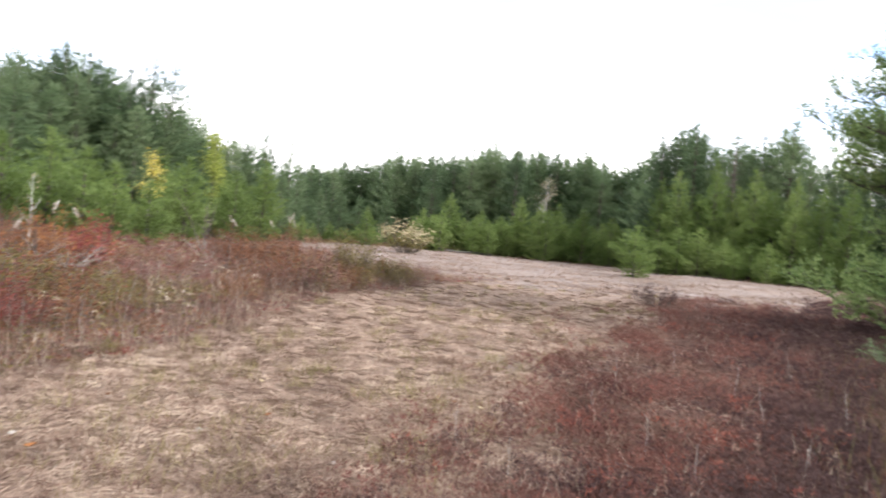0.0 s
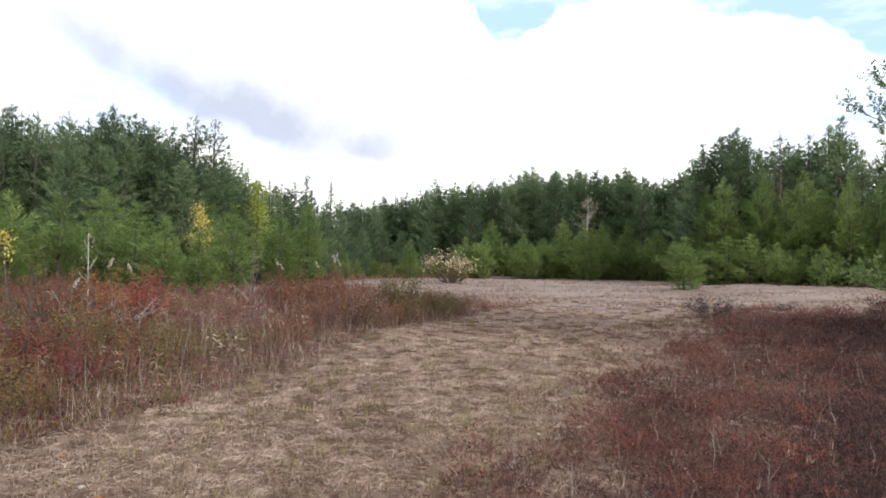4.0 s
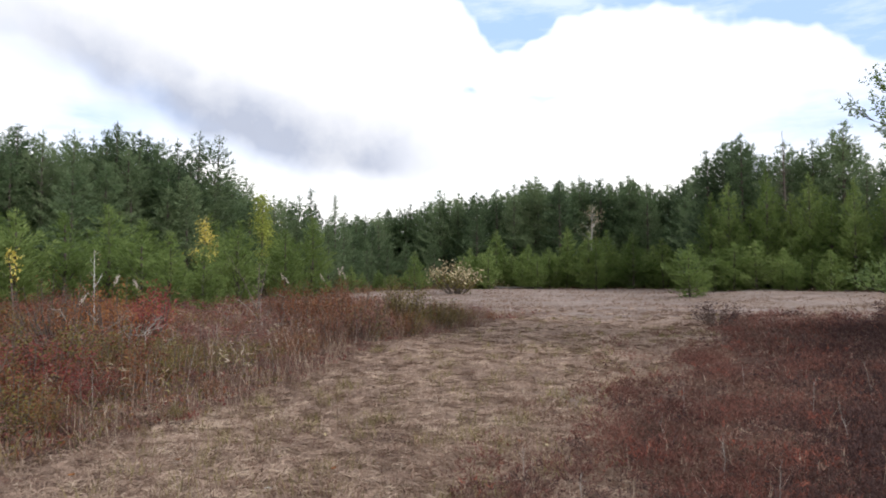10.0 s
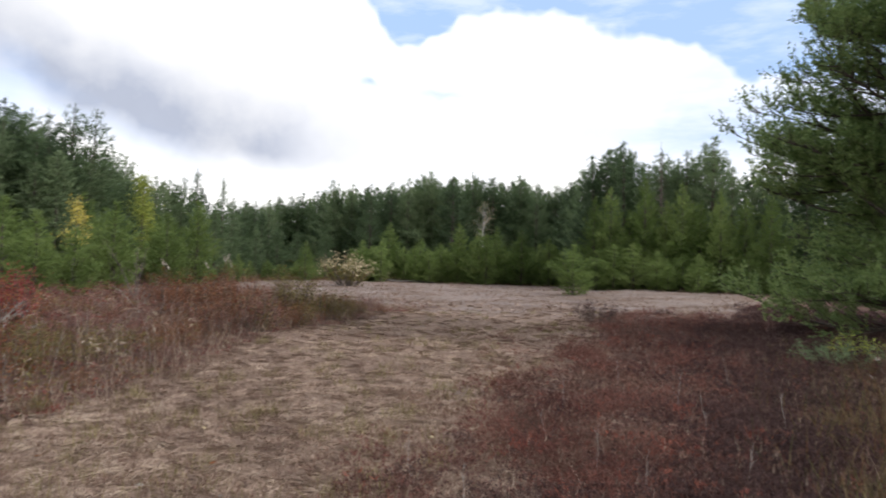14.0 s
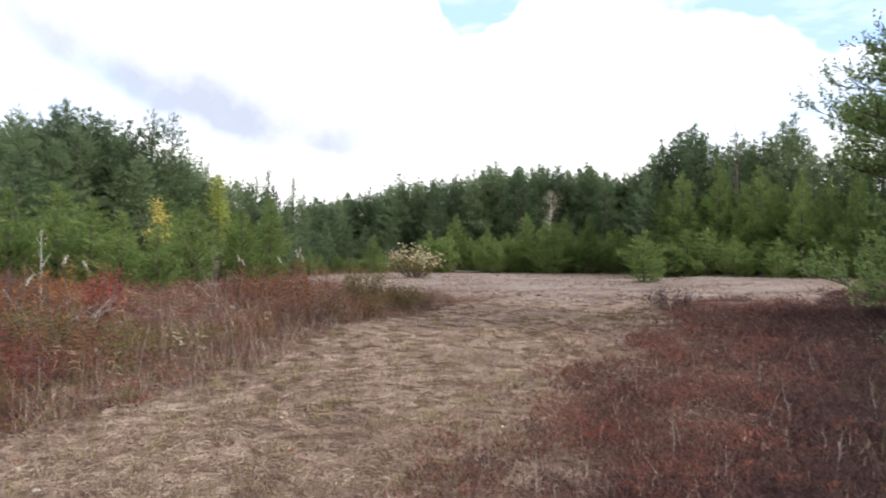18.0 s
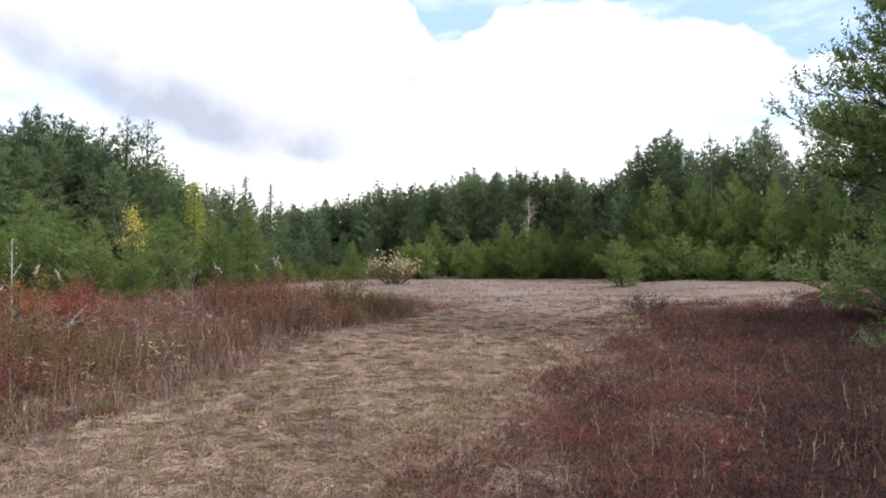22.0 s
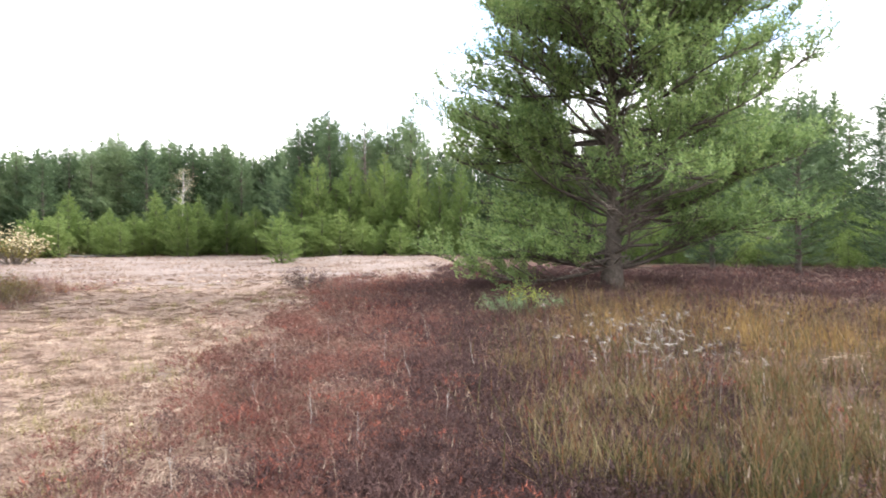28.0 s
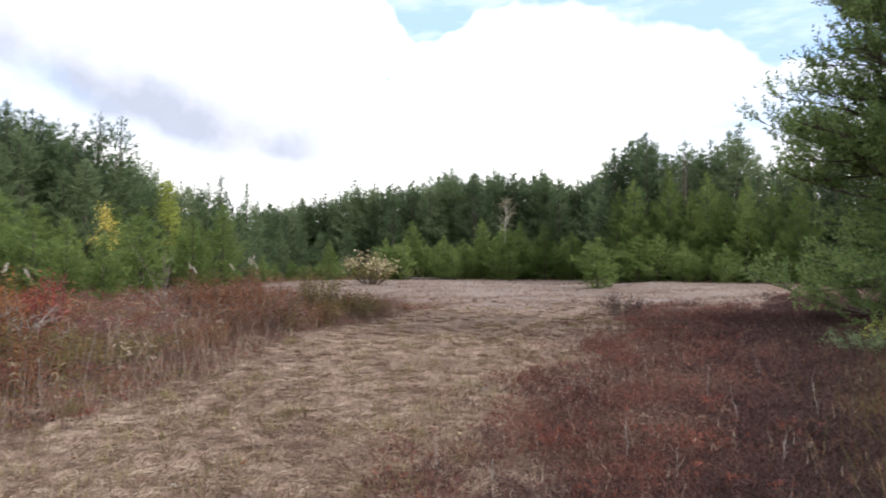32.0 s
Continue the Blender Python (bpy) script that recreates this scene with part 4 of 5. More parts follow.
def tall_grass():
    rng = np.random.default_rng(22)
    x, y, az, d = scatter(90000, -5, 76, 6.0, 32, rng)
    edge = shrub_edge(az)
    keep = (d > edge - 0.5) & (rng.random(len(x)) < np.exp(-np.maximum(0, d - edge - 0.8) / 9) * (0.25 + 0.75 * smooth(d - edge, 0, 1.5)) * (0.46 - 0.34 * smooth(az, 18, 30)) * np.clip(0.75 + 1.9 * wob(x, y, 1.9), 0.12, 2.2) * (1 - 0.85 * smooth(az, 28, 42))) & (d < shrub_back(az))
    x, y, d = x[keep], y[keep], d[keep]
    high = rng.uniform(0.25, 1.2, len(x)) * (0.75 + 0.4 * wob(x, y, 1.3, 4.0))
    tri = [blades(x, y, high, np.clip(0.0017 * d ** 0.5, 0.003, 0.012), 0.3, rng)]
    x, y, az, d = scatter(1500, -70, 60, 3.6, 28, rng)
    keep = rng.random(len(x)) < 0.25 + 0.75 * in_heather(x, y)
    x, y, d = x[keep], y[keep], d[keep]
    high = rng.uniform(0.2, 0.55, len(x))
    stalk = blades(x, y, high, np.clip(0.0016 * d ** 0.65, 0.004, 0.013), 0.32, rng)
    top = stalk[2 * len(x):, 2]
    tri += [stalk, spikes(top - np.array([0, 0, 0.05]), np.tile([0.1, 0, 0.9], (len(top), 1)), 0.085, 3, rng, 0.075, 0.12)]
    # clumps of upright straw on the short grass and along the heath
    x, y, az, d = scatter(300, -34, 60, 3.8, 24, rng, 0.8)
    keep = (in_heather(x, y) < 0.6) & (in_shrubs(x, y) < 0.6) & (wob(x, y, 4.0, 5.0) > -0.2)
    x, y, d = (np.repeat(v[keep], 16) for v in (x, y, d))
    x, y = x + rng.normal(size=len(x)) * 0.11, y + rng.normal(size=len(x)) * 0.11
    tri.append(blades(x, y, rng.uniform(0.06, 0.22, len(x)), np.clip(0.0014 * d ** 0.6, 0.0028, 0.01), 0.35, rng))
    # arching clumps at the foot of the shrubs
    az = rng.uniform(2, 44, 70)
    d = shrub_edge(az) + rng.uniform(-0.4, 1.2, len(az))
    x, y = (np.repeat(v, 22) for v in spot(az, d))
    d = np.repeat(d, 22)
    x, y = x + rng.normal(size=len(x)) * 0.1, y + rng.normal(size=len(x)) * 0.1
    tri.append(blades(x, y, rng.uniform(0.15, 0.5, len(x)), np.clip(0.0017 * d ** 0.6, 0.004, 0.011), 0.7, rng))
    # matted long blades lying flat
    x, y, az, d = scatter(34000, -40, 76, 2.8, 30, rng, 0.85)
    keep = rng.random(len(x)) < np.clip(0.4 + 1.1 * wob(x, y, 1.3, 7.0), 0, 1) * (1 - in_heather(x, y)) * (1 - in_shrubs(x, y)) * (1 - in_sand(x, y))
    x, y, d = x[keep], y[keep], d[keep]
    flat = blades(x, y, rng.uniform(0.14, 0.34, len(x)), np.clip(0.0016 * d ** 0.65, 0.0028, 0.016), 2.4, rng)
    tri.append(flat + np.array([0, 0, 0.035]))
    tagged(new("tall_grass", tri_mesh("tall_grass", np.concatenate(tri), STALK, TUFT, 0.55)), "tall pale dry grass stalks among the shrubs", "grass", kind="stuff")


def heather():
    """A thin undergrowth of twigs, and rounded tussocks of three tones over it."""
    rng = np.random.default_rng(23)
    x, y, az, d = scatter(125000, -76, 16, 2.6, 42, rng, 0.9)
    patch = in_heather(x, y) * np.clip(0.6 + 0.7 * wob(x, y, 1.5) + 0.45 * wob(x, y, 0.5), 0.03, 1)
    keep = rng.random(len(x)) < patch * (1 - 0.85 * smooth(-az, 34, 44) * smooth(14 - d, 0, 3)) * (1 - 0.6 * smooth(-az, 19, 28) * smooth(d, 7, 11))
    x, y, d = x[keep], y[keep], d[keep]
    mound = np.clip(0.15 + 0.14 * wob(x, y, 2.4, 1.0) + 0.09 * wob(x, y, 0.7), 0.03, 0.45) * np.interp(d, [3, 8, 20, 40], [0.8, 0.9, 1.2, 1.3])
    c = np.stack([x, y, lie(x, y) + mound * rng.uniform(0.2, 1.0, len(x))], -1)
    size = 0.05 * np.interp(d, [3, 8, 20, 40], [1.0, 1.3, 2.3, 3.6])
    tri = spikes(c, np.tile([0, 0, 0.8], (len(c), 1)), size * 0.8, 4, rng, 0.16, 0.9)
    tagged(new("heather", tri_mesh("heather", tri, HEATH)), "low dark red-brown heather and berry shrubs on the heath", "heather", kind="stuff")
    x, y, az, d = scatter(11500, -76, 22, 2.7, 40, rng, 0.92)
    fringe = np.maximum(in_heather(x, y), 0.12 * in_heather(x + 1.2, y) * (y > 3))
    keep = rng.random(len(x)) < fringe * np.clip(0.5 + 0.9 * wob(x, y, 1.9, 3.0), 0.06, 1) * (1 - 0.8 * smooth(-az, 34, 44) * smooth(14 - d, 0, 3))
    x, y, az, d = x[keep], y[keep], az[keep], d[keep]
    # more dark tussocks towards the right, both beyond 8 m and close by
    dark = 0.9 * wob(x, y, 3.4, 6.0) + 0.9 * smooth(-az, 19, 30) * smooth(d, 8, 12) + 0.6 * smooth(-az, 23, 31) + 0.8 * smooth(-az, 15, 23) * (1 - smooth(d, 6.5, 9)) + rng.normal(size=len(x)) * 0.35
    tone = np.where(dark > 0.7, 0, np.where(dark < -0.25, 2, 1))
    grow = np.interp(d, [3, 8, 20, 40], [1.0, 1.2, 1.9, 2.8])
    wide = rng.uniform(0.12, 0.34, len(x)) * grow
    tall = rng.uniform(0.14, 0.34, len(x)) * np.interp(d, [3, 10, 25], [0.85, 1.1, 1.35])
    for k, (name, mat, words) in enumerate((("dark_heather", DUSK, "dark purple-brown rounded heather tussocks"), ("russet_heather", RUSSET, "russet-red rounded heather and berry tussocks"),
                                            ("tan_heather", TUFT, "faded tan-brown heather tussocks between dry grass"))):
        s = np.repeat(np.flatnonzero(tone == k), 54)
        r, a = np.sqrt(rng.random(len(s))), rng.uniform(0, 6.28, len(s))
        cx, cy = x[s] + wide[s] * r * np.cos(a), y[s] + wide[s] * r * np.sin(a)
        cz = lie(cx, cy) + tall[s] * (1 - 0.75 * r * r) * rng.uniform(0.45, 1.0, len(s))
        way = np.stack([0.7 * r * np.cos(a), 0.7 * r * np.sin(a), 0.8 + 0 * r], -1)
        tri = spikes(np.stack([cx, cy, cz], -1), way, 0.042 * grow[s], 3, rng, 0.19, 0.75)
        tagged(new(name, tri_mesh(name, tri, mat)), words, "heather", kind="stuff")


def low_plants():
    """Small brown and reddish tufts scattered through the short grass."""
    rng = np.random.default_rng(25)
    x, y, az, d = scatter(120000, -40, 76, 2.8, 60, rng, 0.85)
    # browner to the left: tufts grow denser from 8 to 20 degrees
    m = np.clip(wob(x, y, 0.45, 5.0) + 0.5 * wob(x, y, 1.9, 2.0) - 0.12 + 0.3 * smooth(az, 8, 20), 0, 1) * (1 - 0.45 * in_sand(x, y))
    keep = rng.random(len(x)) < m
    x, y, d = x[keep], y[keep], d[keep]
    c = np.stack([x, y, lie(x, y) + 0.03], -1)
    size = 0.045 * np.interp(d, [3, 8, 20, 40], [1.0, 1.3, 2.0, 2.8])
    tri = spikes(c, np.tile([0, 0, 0.6], (len(c), 1)), size, 4, rng, 0.12, 0.9)
    tagged(new("low_plants", tri_mesh("low_plants", tri, TUFT)), "small brown and reddish tufts in the dry grass", "low plants", kind="stuff")


def red_sprigs():
    """Patches of orange-red low sprigs in the heather."""
    rng = np.random.default_rng(26)
    x, y, az, d = scatter(60000, -60, 6, 3.0, 26, rng, 0.9)
    m = in_heather(x, y) * np.clip(1.6 * wob(x, y, 1.1, 9.0) + 0.8 * wob(x, y, 3.3, 4.0) - 0.75, 0, 1)
    keep = rng.random(len(x)) < 0.75 * m * (1 - smooth(-az, 20, 30) * smooth(d, 7, 11))
    x, y, d = x[keep], y[keep], d[keep]
    c = np.stack([x, y, lie(x, y) + 0.12 + rng.uniform(0, 0.13, len(x))], -1)
    tri = spikes(c, np.tile([0, 0, 0.9], (len(c), 1)), 0.045 * np.interp(d, [3, 8, 20], [1.0, 1.35, 2.2]), 4, rng, 0.18, 0.55)
    tagged(new("red_sprigs", tri_mesh("red_sprigs", tri, EMBER)), "patches of orange-red berry sprigs in the heather", "low plants", kind="stuff")


def dark_twigs():
    """Dark grey-brown twiggy growth in the near heather, and brown tufts on the sand."""
    rng = np.random.default_rng(28)
    x, y, az, d = scatter(44000, -52, -14, 3.6, 22, rng, 0.9)
    # the dark twigs thicken from 17 to 26 degrees right
    m = in_heather(x, y) * smooth(-az, 17, 26) * (1 - smooth(d, 17, 22)) * np.clip(0.75 + 0.5 * wob(x, y, 1.4, 8.0), 0.1, 1)
    keep = rng.random(len(x)) < m
    x, y, d = x[keep], y[keep], d[keep]
    c = np.stack([x, y, lie(x, y) + rng.uniform(0.05, 0.3, len(x)) * (0.8 + 0.3 * wob(x, y, 1.1))], -1)
    tri = spikes(c, np.tile([0, 0, 0.9], (len(c), 1)), 0.05 * np.interp(d, [3, 8, 20], [1.0, 1.25, 1.9]), 4, rng, 0.13, 0.9)
    tagged(new("dark_twigs", tri_mesh("dark_twigs", tri, DUSK)), "dark grey-brown twiggy growth in the near heather", "heather", kind="stuff")
    x, y, az, d = scatter(26000, -34, 14, 26, 86, rng, 1.1)
    keep = (rng.random(len(x)) < np.clip(0.9 * wob(x, y, 7.0, 1.0) + 0.8 * wob(x * 0.4, y, 2.6, 3.0) + 0.1, 0.02, 1)) & (in_sand(x, y) > 0.15)
    x, y, d = x[keep], y[keep], d[keep]
    c = np.stack([x, y, lie(x, y) + 0.03], -1)
    tri = spikes(c, np.tile([0, 0, 0.7], (len(c), 1)), 0.12 * np.interp(d, [26, 50, 86], [1.0, 1.5, 2.2]), 4, rng, 0.16, 0.75)
    tagged(new("sand_tufts", tri_mesh("sand_tufts", tri, TUFT, STRAW, 0.5)), "sparse brown and straw tufts on the sand", "grass", kind="stuff")


def grass_tufts():
    """Small yellow-green tufts standing in the short grass."""
    rng = np.random.default_rng(29)
    x, y, az, d = scatter(640, -34, 62, 3.6, 26, rng, 0.8)
    keep = (in_heather(x, y) < 0.4) & (in_shrubs(x, y) < 0.4)
    x, y, d = (np.repeat(v[keep], 26) for v in (x, y, d))
    x, y = x + rng.normal(size=len(x)) * 0.07, y + rng.normal(size=len(x)) * 0.07
    tri = blades(x, y, rng.uniform(0.07, 0.24, len(x)), np.clip(0.0016 * d ** 0.6, 0.003, 0.012), 0.5, rng)
    tagged(new("grass_tufts", tri_mesh("grass_tufts", tri, FRESH)), "small yellow-green grass tufts on the path", "grass", kind="stuff")


def seed_heads():
    """Pale bent seed heads over the meadow grass beside the pine."""
    rng = np.random.default_rng(27)
    x, y, az, d = scatter(230, -60, -37, 6.5, 11, rng)
    keep = rng.random(len(x)) < np.exp(-((az + 46) / 6) ** 2)
    x, y = x[keep], y[keep]
    high = rng.uniform(0.45, 0.65, len(x))
    stalk = blades(x, y, high, np.full(len(x), 0.006), 0.25, rng)
    top = stalk[2 * len(x):, 2]
    way = np.tile([-0.9, 0.1, 0.25], (len(top), 1))
    tri = np.concatenate([stalk, spikes(top - way * 0.05, way, 0.085, 4, rng, 0.13, 0.28)])
    tagged(new("seed_heads", tri_mesh("seed_heads", tri, ASH)), "pale feathery seed heads of meadow grass", "grass", kind="stuff")
    az = rng.uniform(-66, -38, 110)
    d = rng.uniform(9.5, 14.5, len(az))
    x, y = (np.repeat(v, 26) for v in spot(az, d))
    x, y = x + rng.normal(size=len(x)) * 0.14, y + rng.normal(size=len(x)) * 0.14
    tri = blades(x, y, rng.uniform(0.25, 0.6, len(x)), np.full(len(x), 0.008), 0.35, rng)
    tagged(new("golden_grass", tri_mesh("golden_grass", tri, GOLD)), "clumps of orange-yellow meadow grass under the pine", "grass", kind="stuff")


def weathered_stems():
    """Bleached dead stalks that stand singly in heather and shrubs."""
    rng = np.random.default_rng(34)
    for az, d, h in [(-20.6, 4.9, 0.42), (-16.8, 5.6, 0.4), (-25.5, 6.8, 0.5), (-28.0, 5.4, 0.45), (-12.5, 6.4, 0.36), (-23.0, 8.0, 0.5), (-31.0, 7.4, 0.5), (-18.5, 9.5, 0.45), (-6.0, 4.6, 0.35), (-1.5, 5.0, 0.4), (-27.0, 9.6, 0.5), (-14.0, 8.2, 0.4),
                     (22.0, 10.6, 0.7), (17.5, 12.2, 0.7), (26.5, 9.4, 0.75), (29.0, 8.6, 0.6), (13.0, 14.0, 0.7), (33.0, 8.2, 0.6), (24.0, 12.5, 0.8), (19.5, 11.2, 0.75)]:
        x, y = spot(az, d)
        lean = rng.normal(size=2) * 0.12
        s = np.linspace(0, 1, 5)
        p = np.stack([lean[0] * s * h, lean[1] * s * h, h * s], -1) + rng.normal(size=(5, 3)) * 0.006
        wood = [tube(p, 0.0035 - 0.0022 * s, 5)]
        for u in rng.uniform(0.4, 1.0, 6):
            root = np.array([np.interp(u, s, p[:, i]) for i in range(3)])
            wood.append(tube([root, root + np.array([rng.normal() * 0.018, rng.normal() * 0.018, rng.uniform(0.03, 0.07)])], [0.0018, 0.001], 3))
        ob = tagged(new("dead_stalk", indexed_mesh("dead_stalk", *join(wood), ASH)), "bleached dead weed stalk standing in low growth", "weed stalk", "bleached weed stalks")
        ob.matrix_basis = pose(float(x), float(y), float(lie(x, y)) - 0.02)


def fluffy_stalks():
    """Tall weeds gone to seed: a thin stem with a bent plume of pale fluff."""
    rng = np.random.default_rng(36)
    for az, d, h in ((18.6, 18.0, 1.55), (18.1, 18.3, 1.4), (14.5, 18.0, 1.75), (14.0, 18.2, 1.68), (13.5, 18.0, 1.6), (15.2, 18.4, 1.5), (29.3, 13.2, 1.5), (31.9, 13.4, 1.6), (34.2, 12.5, 1.3), (6.2, 20.5, 1.1), (4.9, 21.5, 1.0), (40.5, 11.8, 1.2)):
        x, y = spot(az, d)
        thing = tagged(new("seed_stalk"), "tall rust-stemmed weed with a pale fluffy plume", "weed stalk", "weeds gone to seed")
        thing.matrix_basis = pose(float(x), float(y), float(lie(x, y)) - 0.03, 0, 0, az)
        s = np.linspace(0, 1, 8)
        bend = rng.choice([-1, 1]) * rng.uniform(0.1, 0.22)
        p = np.stack([bend * s ** 4, 0.03 * np.sin(4 * s), h * (s - 0.06 * s ** 4)], -1)
        part("stem", indexed_mesh("stem", *tube(p, 0.007 - 0.004 * s, 5), TUFT), thing)
        u = rng.uniform(0.86, 1.0, 70)
        c = np.stack([np.interp(u, s, p[:, i]) for i in range(3)], -1) + rng.normal(size=(70, 3)) * 0.013
        part("plume", tri_mesh("plume", leaves(c, 0.036, rng, 0.6, 0.4), FLUFF), thing, "pale fluffy plume")
        c = np.stack([np.interp(v, s, p[:, i]) for v in rng.uniform(0.25, 0.8, 40) for i in range(3)]).reshape(40, 3) + rng.normal(size=(40, 3)) * 0.04
        part("leaves", tri_mesh("leaves", leaves(c, 0.07, rng, 0.1, 0.3), RUST), thing)


def dead_spruce():
    """A bare dead top standing over the wood."""
    rng = np.random.default_rng(38)
    x, y = spot(-21.5, 64.0)
    h = 13.9 - float(lie(x, y))
    thing = tagged(new("dead_spruce"), "bare grey dead spruce standing above the wood", "spruce tree")
    thing.matrix_basis = pose(float(x), float(y), float(lie(x, y)) - 0.05)
    s = np.linspace(0, 1, 8)
    part("trunk", indexed_mesh("trunk", *tube(np.stack([0.1 * np.sin(4 * s), 0 * s, h * s], -1), 0.12 * (1 - s) + 0.015, 7), TWIG), thing)
    wood = []
    for u in rng.uniform(0.5, 0.98, 60):
        a, length = rng.uniform(0, 6.28), 1.5 * (1.08 - u) * rng.uniform(0.8, 1.5)
        root = np.array([0.1 * math.sin(4 * u), 0, h * u])
        wood.append(tube([root, root + np.array([math.cos(a) * length, math.sin(a) * length, rng.uniform(-0.1, 0.25) * length])], [0.03, 0.01], 3))
    tagged(part("branchwork", indexed_mesh("branchwork", *join(wood), TWIG), thing), kind="stuff")


def strap_weeds():
    """Pale withered weeds with long strap leaves at the front of the shrubs."""
    rng = np.random.default_rng(37)
    for k in range(20):
        az = rng.uniform(16, 48)
        d = float(shrub_edge(az)) + rng.uniform(0.8, 3.2)
        x, y = spot(az, d)
        h = rng.uniform(0.4, 0.7)
        thing = tagged(new("withered_weed"), "withered weed with long pale yellow leaves", "weed", "withered weeds")
        thing.matrix_basis = pose(float(x), float(y), float(lie(x, y)) - 0.02, 0, 0, float(rng.uniform(0, 360)))
        s = np.linspace(0, 1, 5)
        p = np.stack([0.08 * s * s, 0.03 * s, h * s], -1)
        part("stem", indexed_mesh("stem", *tube(p, 0.006 - 0.004 * s, 5), TUFT), thing)
        u, a = rng.uniform(0.45, 1.0, 12), rng.uniform(0, 6.28, 12)
        root = np.stack([0.08 * u * u, 0.03 * u, h * u], -1)
        out = np.stack([np.cos(a), np.sin(a), rng.uniform(0.0, 0.5, 12)], -1)
        mid = root + out * 0.08
        tip = mid + out * np.array([0.09, 0.09, -0.12])
        side = np.stack([-np.sin(a), np.cos(a), 0.3 + 0 * a], -1) * 0.011
        tri = np.concatenate([np.stack([root, mid + side, mid - side], 1), np.stack([mid - side, mid + side, tip], 1)])
        part("leaves", tri_mesh("leaves", tri, STALK, FRESH, 0.5), thing)


def dead_branches():
    """Grey fallen branchwork leaning in the shrubs."""
    rng = np.random.default_rng(35)
    for az, d, h in ((30.6, 12.6, 0.75), (29.4, 12.2, 0.6), (33.6, 13.0, 0.9), (20.6, 19.0, 0.9)):
        x, y = spot(az, d)
        wood = []
        for k in range(7):
            a = rng.uniform(0, 6.28)
            end = np.array([math.cos(a) * rng.uniform(0.3, 0.8), math.sin(a) * rng.uniform(0.3, 0.8), h * rng.uniform(0.7, 1.15)])
            knee = end * np.array([0.4, 0.4, 0.55])
            wood.append(tube([np.zeros(3), knee, end], [0.008, 0.006, 0.003], 4))
            for s in rng.uniform(0.3, 1, 6):
                root = knee + (end - knee) * s
                wood.append(tube([root, root + rng.normal(size=3) * np.array([0.14, 0.14, 0.06]) + np.array([0, 0, 0.08])], [0.0035, 0.002], 3))
        ob = tagged(new("dead_branch", indexed_mesh("dead_branch", *join(wood), ASH)), "bare silver-grey dead branch among autumn shrubs", "dead branch", "silver dead branches")
        ob.matrix_basis = pose(float(x), float(y), float(lie(x, y)) - 0.03)


def sedge():
    rng = np.random.default_rng(24)
    x, y, az, d = scatter(40000, -76, -24, 4.0, 20, rng)
    m = smooth(-az - 27, 0, 14) * np.clip(0.55 + 1.8 * wob(x, y, 1.4, 7.0), 0.05, 1) * (1 - smooth(d, 12, 18)) * (1 - 0.65 * smooth(8 - d, 0, 2) * (1 - smooth(-az, 34, 40)))
    keep = rng.random(len(x)) < m
    tri = [blades(x[keep], y[keep], rng.uniform(0.2, 0.6, keep.sum()), np.full(keep.sum(), 0.008), 0.4, rng)]
    x, y, az, d = scatter(6000, 24, 76, 5.5, 14, rng)
    e = shrub_edge(az)
    keep = (np.abs(d - e - 0.6) < 1.1) & (rng.random(len(x)) < smooth(az, 24, 50))
    tri.append(blades(x[keep], y[keep], rng.uniform(0.2, 0.5, keep.sum()), np.full(keep.sum(), 0.008), 0.45, rng))
    tagged(new("sedge", tri_mesh("sedge", np.concatenate(tri), SEDGE, RUST, 0.12)), "clumps of green-brown sedge and meadow grass", "grass", kind="stuff")


def wood_foot():
    """Rough brown and olive grass along the foot of the far wood."""
    rng = np.random.default_rng(37)
    az = rng.uniform(-27, 13, 15000)
    d = wood_edge(az) + rng.normal(size=len(az)) * 1.6 - 1.0
    x, y = spot(az, d)
    keep = rng.random(len(x)) < np.clip(0.55 + 0.9 * wob(x, y, 4.0, 2.0), 0.05, 1)
    x, y = x[keep], y[keep]
    high = rng.uniform(0.25, 0.8, len(x)) * (0.8 + 0.5 * wob(x, y, 2.6, 5.0))
    tri = blades(x, y, high, rng.uniform(0.04, 0.1, len(x)), 0.5, rng)
    tagged(new("wood_foot_grass", tri_mesh("wood_foot_grass", tri, TUFT, OLIVE, 0.4)), "rough brown and olive grass at the wood's foot", "grass", kind="stuff")


SHRUBS = {}
SHRUB_WORDS = {"rust": "shrub with rust-brown autumn leaves", "red": "low shrub with deep red autumn leaves", "olive": "shrub with olive and yellow-green leaves", "dull": "dull purple-brown half-bare shrub"}
SECOND_LEAF = {"rust": OLIVE, "red": MAUVE, "olive": RUST, "dull": RED}
SHRUB_LEAF = {"rust": RUST, "red": RED, "olive": OLIVE, "dull": MAUVE}


